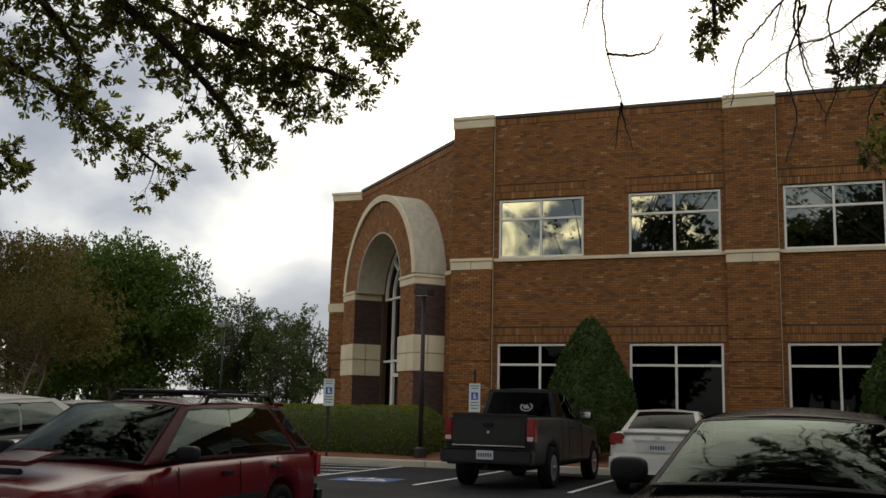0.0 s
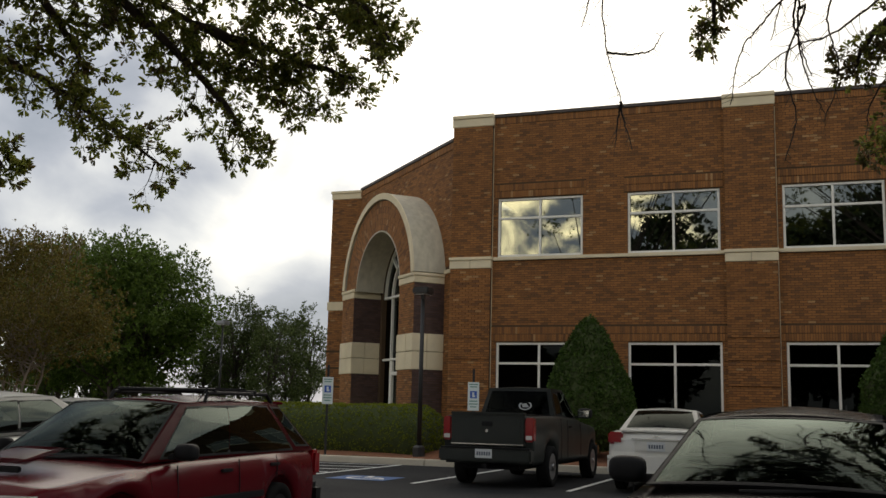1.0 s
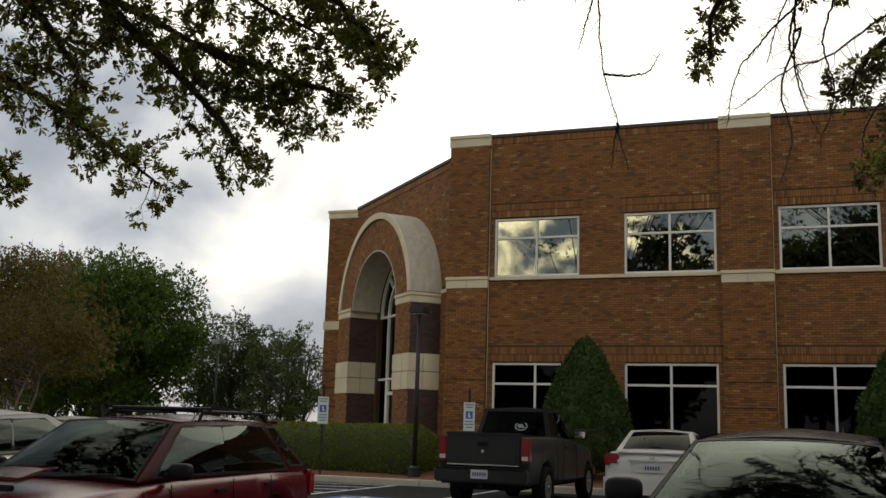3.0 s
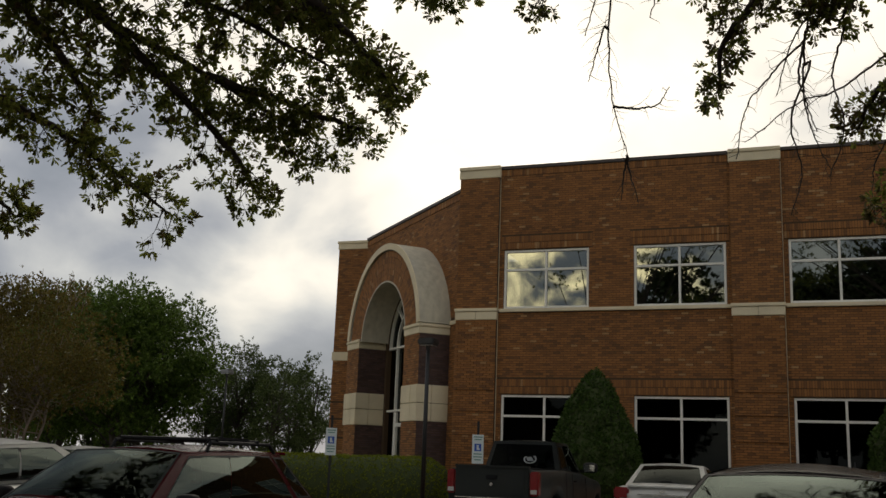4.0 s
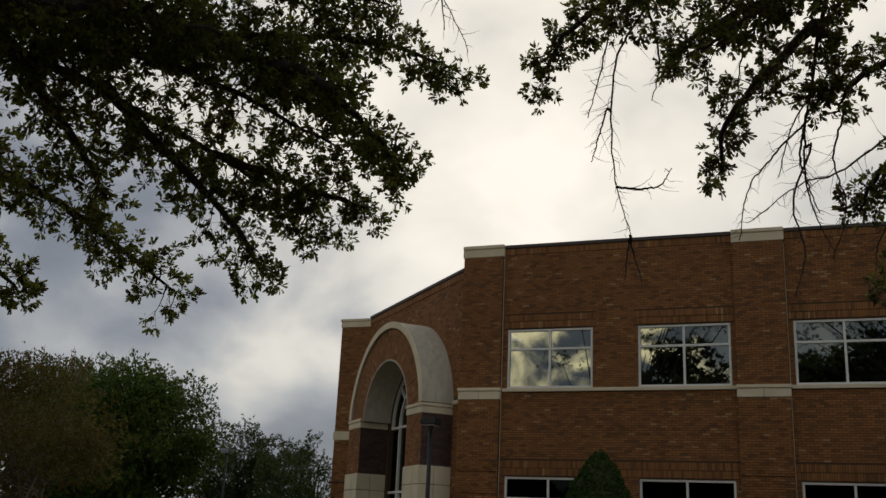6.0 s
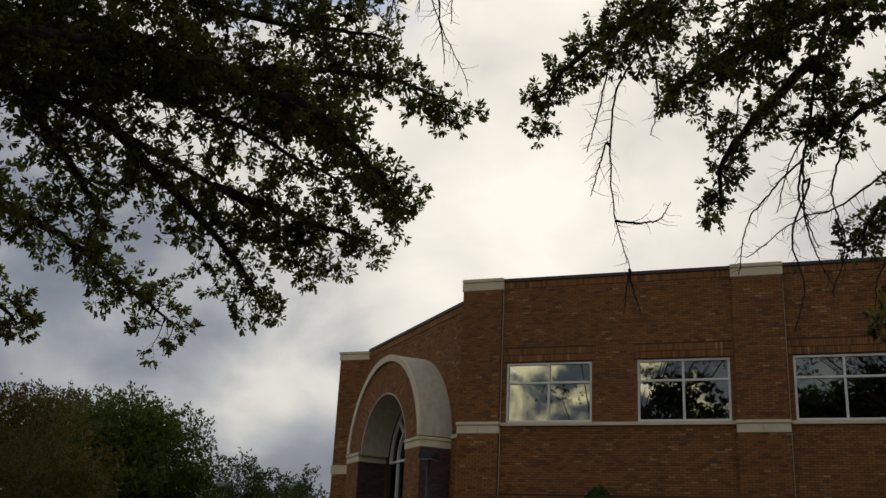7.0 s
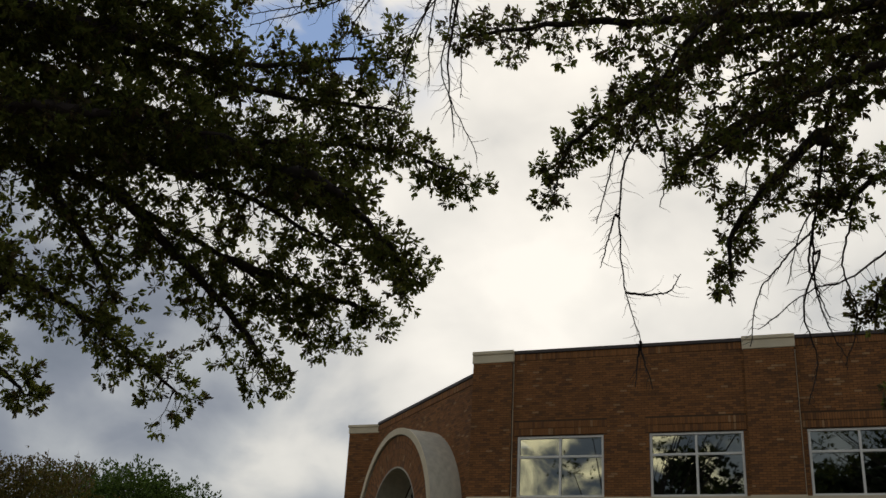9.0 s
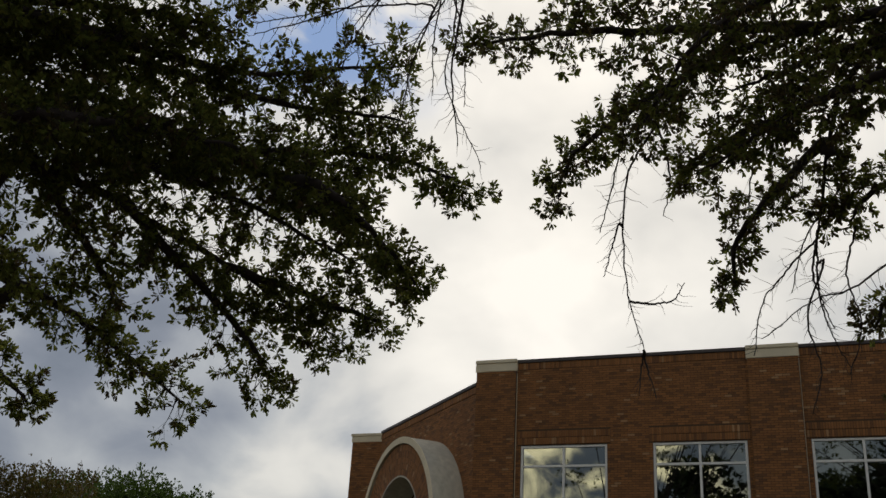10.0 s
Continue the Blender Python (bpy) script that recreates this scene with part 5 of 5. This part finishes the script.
# red wagon with bonnet scoop and roof rack
red = tagged(empty("station_wagon", pose(-5.62, 7.55, 0, 0, 0, -88)), "dark red station wagon with roof rack and bonnet scoop", "car")
part("body", lower_body([(-2.15, 0.76), (-2.0, 0.87), (-1.2, 0.88), (0.4, 0.86), (0.9, 0.83), (1.2, 0.815), (2.0, 0.72), (2.15, 0.62), (2.2, 0.52)], [(-2.15, 0.70), (-1.95, 0.80), (-1.2, 0.845), (1.3, 0.845), (1.9, 0.80), (2.2, 0.62)], 0.22, (-1.19, 1.33), 0.36, 0.30, -2.15, 2.2), RED_PAINT, red, smooth=True)
cabin(red, (0.95, 0.72, 0.855), (0.20, 0.54, 1.315), (-1.62, 0.50, 1.35), (-2.08, 0.73, 0.87), RED_PAINT, [(0.075, 0.405, 0.07, 0.90), (0.42, 0.83, 0.07, 0.90), (0.885, 0.975, 0.14, 0.88)], 0.07, (0.03, 0.97, 0.04, 0.965))
for s in (-1, 1):
    mirror(red, 0.62, s * 0.80, 0.87, CAR_TRIM, s, 0.85)
    part("roof_rail", tube([(-0.25, s * 0.50, 1.34), (-0.3, s * 0.50, 1.42), (-1.4, s * 0.50, 1.43), (-1.52, s * 0.50, 1.35)], [0.018] * 4, 6), CAR_TRIM, red)
    part("tail_lamp", box(-2.16, -2.0, s * 0.72 - 0.06, s * 0.72 + 0.06, 0.62, 0.88, 0.03), TAIL_RED, red)
    part("headlamp", box(2.0, 2.16, s * 0.55 - 0.16, s * 0.55 + 0.16, 0.55, 0.68, 0.04), LAMP_CLEAR, red)
    for x in (-1.19, 1.33):
        wheel(red, x, s * 0.735, 0.30, 0.30, 0.19, s)
for x in (-0.4, -1.15):
    part("roof_bar", tube([(x, -0.52, 1.445), (x, 0.52, 1.445)], [0.02, 0.02], 6), CAR_TRIM, red)
part("rack_box", box(-1.1, -0.45, 0.28, 0.47, 1.43, 1.475, 0.02), CAR_TRIM, red)
scoop = part("bonnet_scoop", quad_sheet([(1.72, -0.28, 0.83), (1.72, 0.28, 0.83), (1.22, 0.24, 0.93), (1.22, -0.24, 0.93)], span(0, 1, 6), span(0, 1, 4), 0.02, 0.03, thick=-0.04), RED_PAINT, red, smooth=True)
part("scoop_mouth", box(1.70, 1.74, -0.24, 0.24, 0.80, 0.845, 0.01), CAR_TRIM, scoop)
for s in (-1, 1):
    part("wiper", tube([(1.0, s * 0.05 - 0.1, 0.87), (0.93, s * 0.05 + 0.45, 0.905)], [0.01, 0.006], 5), CAR_TRIM, red)
part("front_bumper", box(2.02, 2.25, -0.72, 0.72, 0.25, 0.5, 0.06), RED_PAINT, red)
part("rear_bumper", box(-2.25, -2.02, -0.78, 0.78, 0.28, 0.55, 0.06), CAR_TRIM, red)
part("aerial", tube([(-0.2, 0.45, 1.33), (-0.38, 0.45, 1.48), (-0.56, 0.45, 1.63)], [0.006, 0.004, 0.003], 5), CAR_TRIM, red)
part("spoiler", box(-1.80, -1.56, -0.5, 0.5, 1.335, 1.365, 0.012), RED_PAINT, red)
seats(red, (-0.05, -0.95), 0.36, 0.95, 1.2)
shut_line(red, 0.62, 0.842, 0.3, 0.86), shut_line(red, -0.35, 0.847, 0.3, 0.88), shut_line(red, -1.05, 0.846, 0.65, 0.89)
handle(red, -0.12, 0.845, 0.76, CAR_TRIM), handle(red, -1.0, 0.845, 0.78, CAR_TRIM)
for s in (-1, 1):
    part("side_strip", box(-0.8, 0.95, min(s * 0.84, s * 0.855), max(s * 0.84, s * 0.855), 0.5, 0.56, 0.006), CAR_TRIM, red)


def sedan(paint, label, m, roof=1.40, trim=CAR_TRIM):
    car = tagged(empty("sedan", m), label, "car", "parked cars")
    k = roof / 1.40
    T = lambda pts: [(x, z * k) for x, z in pts]
    part("body", lower_body(T([(-2.42, 0.86), (-2.36, 0.97), (-1.7, 1.0), (-1.3, 0.97), (0.3, 0.92), (0.9, 0.865), (1.3, 0.82), (2.15, 0.69), (2.35, 0.58)]), [(-2.42, 0.74), (-2.2, 0.85), (-1.2, 0.89), (1.3, 0.89), (2.0, 0.82), (2.35, 0.60)], 0.22, (-1.35, 1.40), 0.38, 0.32, -2.42, 2.35), paint, car, smooth=True)
    cabin(car, (0.95, 0.74, 0.90 * k), (0.05, 0.58, 1.285 * k), (-1.05, 0.56, 1.35 * k), (-1.85, 0.72, 1.0 * k), paint, [(0.06, 0.46, 0.10, 0.88), (0.485, 0.86, 0.10, 0.86)], 0.07, (0.03, 0.97, 0.04, 0.975), posts=BLACK_POST if paint is DARK_PAINT else None)
    for s in (-1, 1):
        mirror(car, 0.58, s * 0.80, 0.90 * k, trim, s, 1.02)
        part("tail_lamp", box(-2.44, -2.24, s * 0.70 - 0.13, s * 0.70 + 0.13, 0.78 * k, 0.97 * k, 0.03), TAIL_RED, car, "red tail lamp")
        part("headlamp", box(2.1, 2.3, s * 0.56 - 0.17, s * 0.56 + 0.17, 0.58, 0.70, 0.04), LAMP_CLEAR, car)
        part("wiper", tube([(0.98, s * 0.05 - 0.15, 0.90 * k), (0.93, s * 0.05 + 0.4, 0.93 * k)], [0.010, 0.006], 5), CAR_TRIM, car)
        for x in (-1.35, 1.40):
            wheel(car, x, s * 0.765, 0.32, 0.32, 0.2, s)
    part("front_bumper", box(2.15, 2.42, -0.72, 0.72, 0.24, 0.52, 0.07), paint, car)
    part("rear_bumper", box(-2.5, -2.25, -0.84, 0.84, 0.28, 0.66 * k, 0.07), paint, car)
    part("boot_recess", box(-2.452, -2.40, -0.36, 0.36, 0.66 * k, 0.84 * k, 0.02), paint, car)
    part("boot_trim", box(-2.47, -2.43, -0.42, 0.42, 0.86 * k, 0.875 * k, 0.004), CHROME, car)
    part("badge", box(-2.462, -2.425, -0.05, 0.05, 0.905 * k, 0.93 * k, 0.008), CHROME, car)
    plate(car, -2.455, 0.68 * k, -1)
    part("boot_lip", box(-2.42, -2.32, -0.6, 0.6, 0.975 * k, 1.005 * k, 0.01), paint, car)
    part("brake_light", box(-1.9, -1.86, -0.1, 0.1, 1.06 * k, 1.085 * k, 0.004), CAR_TRIM, car)
    part("aerial", tube([(-1.3, 0.3, 1.36 * k), (-1.34, 0.3, 1.42 * k)], [0.008, 0.004], 5), CAR_TRIM, car)
    seats(car, (0.0, -1.0), 0.37, 1.045 * k, 1.22 * k)
    shut_line(car, 0.66, 0.888, 0.3, 0.92 * k), shut_line(car, -0.35, 0.892, 0.3, 0.95 * k), shut_line(car, -1.2, 0.888, 0.72, 0.98 * k)
    handle(car, -0.12, 0.89, 0.80 * k, paint), handle(car, -1.05, 0.885, 0.82 * k, paint)
    return car


sedan(DARK_PAINT, "near-black sedan with reflections in its windscreen", pose(-0.154, 6.96, 0, 0, 0, -93.4), 1.41)
white = sedan(WHITE_PAINT, "off-white sedan parked nose-in by the kerb", pose(-2.62, 20.2, 0, 0, 0, 91), 1.50)
side_white = sedan(WHITE_PAINT, "white sedan parked beside the red wagon", pose(-8.35, 7.9, 0, 0, 0, -90), 1.42)
tagged(copy_thing(side_white, pose(-13.6, 15.8, 0, 0, 0, -90)), "white sedan standing farther off in the car park")
tagged(copy_thing(side_white, pose(-24.4, 46.0, 0, 0, 0, 10)), "white sedan standing far off behind the hedge")

# grey pickup with its tailgate to the eye
truck = tagged(empty("pickup_truck", pose(-5.42, 19.85, 0, 0, 0, 89)), "dark grey extended-cab pickup truck parked nose-in", "truck")
part("body", lower_body([(-2.5, 1.27), (-0.6, 1.28), (0.75, 1.22), (1.2, 1.16), (2.3, 1.08), (2.5, 0.9), (2.6, 0.8)], [(-2.5, 0.83), (-1.9, 0.87), (0, 0.91), (1.9, 0.91), (2.3, 0.86), (2.6, 0.7)], 0.42, (-1.42, 1.90), 0.46, 0.37, -2.5, 2.6), GREY_PAINT, truck, smooth=True)
cabin(truck, (0.95, 0.76, 1.2), (0.25, 0.62, 1.80), (-0.62, 0.62, 1.80), (-0.78, 0.76, 1.24), GREY_PAINT, [(0.08, 0.62, 0.1, 0.88), (0.68, 0.93, 0.14, 0.84)], 0.04, rear=(0.07, 0.93, 0.08, 0.88))
part("bed_floor", box(-2.42, -0.85, -0.70, 0.70, 1.285, 1.30), CAR_TRIM, truck)
tail = part("tailgate", box(-2.57, -2.49, -0.68, 0.68, 0.74, 1.30, 0.015), GREY_PAINT, truck, "dark grey tailgate with lip")
part("tailgate_lip", box(-2.60, -2.46, -0.69, 0.69, 1.285, 1.325, 0.012), GREY_PAINT, tail)
part("tailgate_panel", box(-2.582, -2.56, -0.61, 0.61, 0.82, 1.2, 0.01), GREY_PAINT, tail)
part("tailgate_strip", box(-2.586, -2.56, -0.68, 0.68, 0.755, 0.775, 0.004), CHROME, tail)
part("tailgate_handle", box(-2.60, -2.57, -0.10, 0.10, 1.08, 1.16, 0.01), CAR_TRIM, tail)
part("badge", tube([(-2.585, 0, 1.0), (-2.6, 0, 1.0)], [0.035, 0.03], 8), CHROME, tail)
bump = part("rear_bumper", box(-2.75, -2.5, -0.85, 0.85, 0.46, 0.70, 0.03), STEEL, truck, "dark grey step bumper")
bump.data.materials[0] = GREY_PAINT
part("bumper_pad", box(-2.76, -2.5, -0.83, 0.83, 0.695, 0.715, 0.008), CAR_TRIM, bump)
plate(truck, -2.755, 0.53, -1)
part("tow_hitch", box(-2.72, -2.4, -0.04, 0.04, 0.36, 0.43, 0.01), CAR_TRIM, truck)
part("underbody", box(-2.3, 2.2, -0.55, 0.55, 0.32, 0.45, 0.03), CAR_TRIM, truck)
for s in (-1, 1):
    lamp = part("tail_lamp", box(-2.56, -2.38, s * 0.765 - 0.08, s * 0.765 + 0.08, 0.82, 1.24, 0.025), TAIL_RED, truck, "red tail lamp")
    part("reversing_light", box(-2.565, -2.555, s * 0.765 - 0.055, s * 0.765 + 0.055, 0.86, 0.93), LAMP_CLEAR, lamp)
    mirror(truck, 0.62, s * 0.86, 1.25, CAR_TRIM, s, 1.3)
    part("headlamp", box(2.4, 2.55, s * 0.6 - 0.18, s * 0.6 + 0.18, 0.8, 0.96, 0.03), LAMP_CLEAR, truck)
    for x in (-1.42, 1.90):
        wheel(truck, x, s * 0.79, 0.37, 0.37, 0.25, s)
part("front_bumper", box(2.5, 2.75, -0.85, 0.85, 0.45, 0.72, 0.05), CHROME, truck)
seats(truck, (0.05,), 0.38, 1.33, 1.56)
shut_line(truck, 0.72, 0.91, 0.5, 1.2), shut_line(truck, -0.36, 0.913, 0.5, 1.25), shut_line(truck, -0.84, 0.913, 0.5, 1.27)
handle(truck, -0.18, 0.912, 1.08, CAR_TRIM)
# round pale decal on the rear window
ringm = bmesh.new()
for k in range(20):
    a, b = math.tau * k / 20, math.tau * (k + 1) / 20
    ringm.faces.new([ringm.verts.new((-0.745 + 0.045 * math.sin(t) * f - 0.014, -0.16 + 0.13 * f * math.cos(t), 1.47 + 0.085 * f * math.sin(t))) for t, f in ((a, 1.0), (b, 1.0), (b, 0.78), (a, 0.78))])
ringm.faces.new([ringm.verts.new((-0.745 - 0.016 + dz * 0.3, -0.16 + y, 1.47 + dz)) for y, dz in ((-0.08, -0.03), (0.05, -0.035), (0.08, 0.03), (-0.02, 0.045))])
bmesh.ops.solidify(ringm, geom=ringm.faces[:], thickness=0.002)
part("decal", ringm, PLATE, truck, "round white window decal")


# ---- single bricks of one pilaster ----
shapes = {}
for a, b, c, d in near:
    key = (round(b - a, 3), round(d - c, 3))
    if key not in shapes:
        w, h, p = key[0] / 2, key[1] / 2, 0.012
        me = bpy.data.meshes.new("brick")
        me.from_pydata([(x, y, z) for y in (0, -p) for x, z in ((-w, -h), (w, -h), (w, h), (-w, h))], [], [(4, 5, 6, 7), (0, 1, 5, 4), (1, 2, 6, 5), (2, 3, 7, 6), (3, 0, 4, 7)])
        me.materials.append(BRICK_ONE)
        shapes[key] = me
    one = new("brick", shapes[key])
    one.parent = building
    one.location = ((a + b) / 2, FY - 0.11, (c + d) / 2)
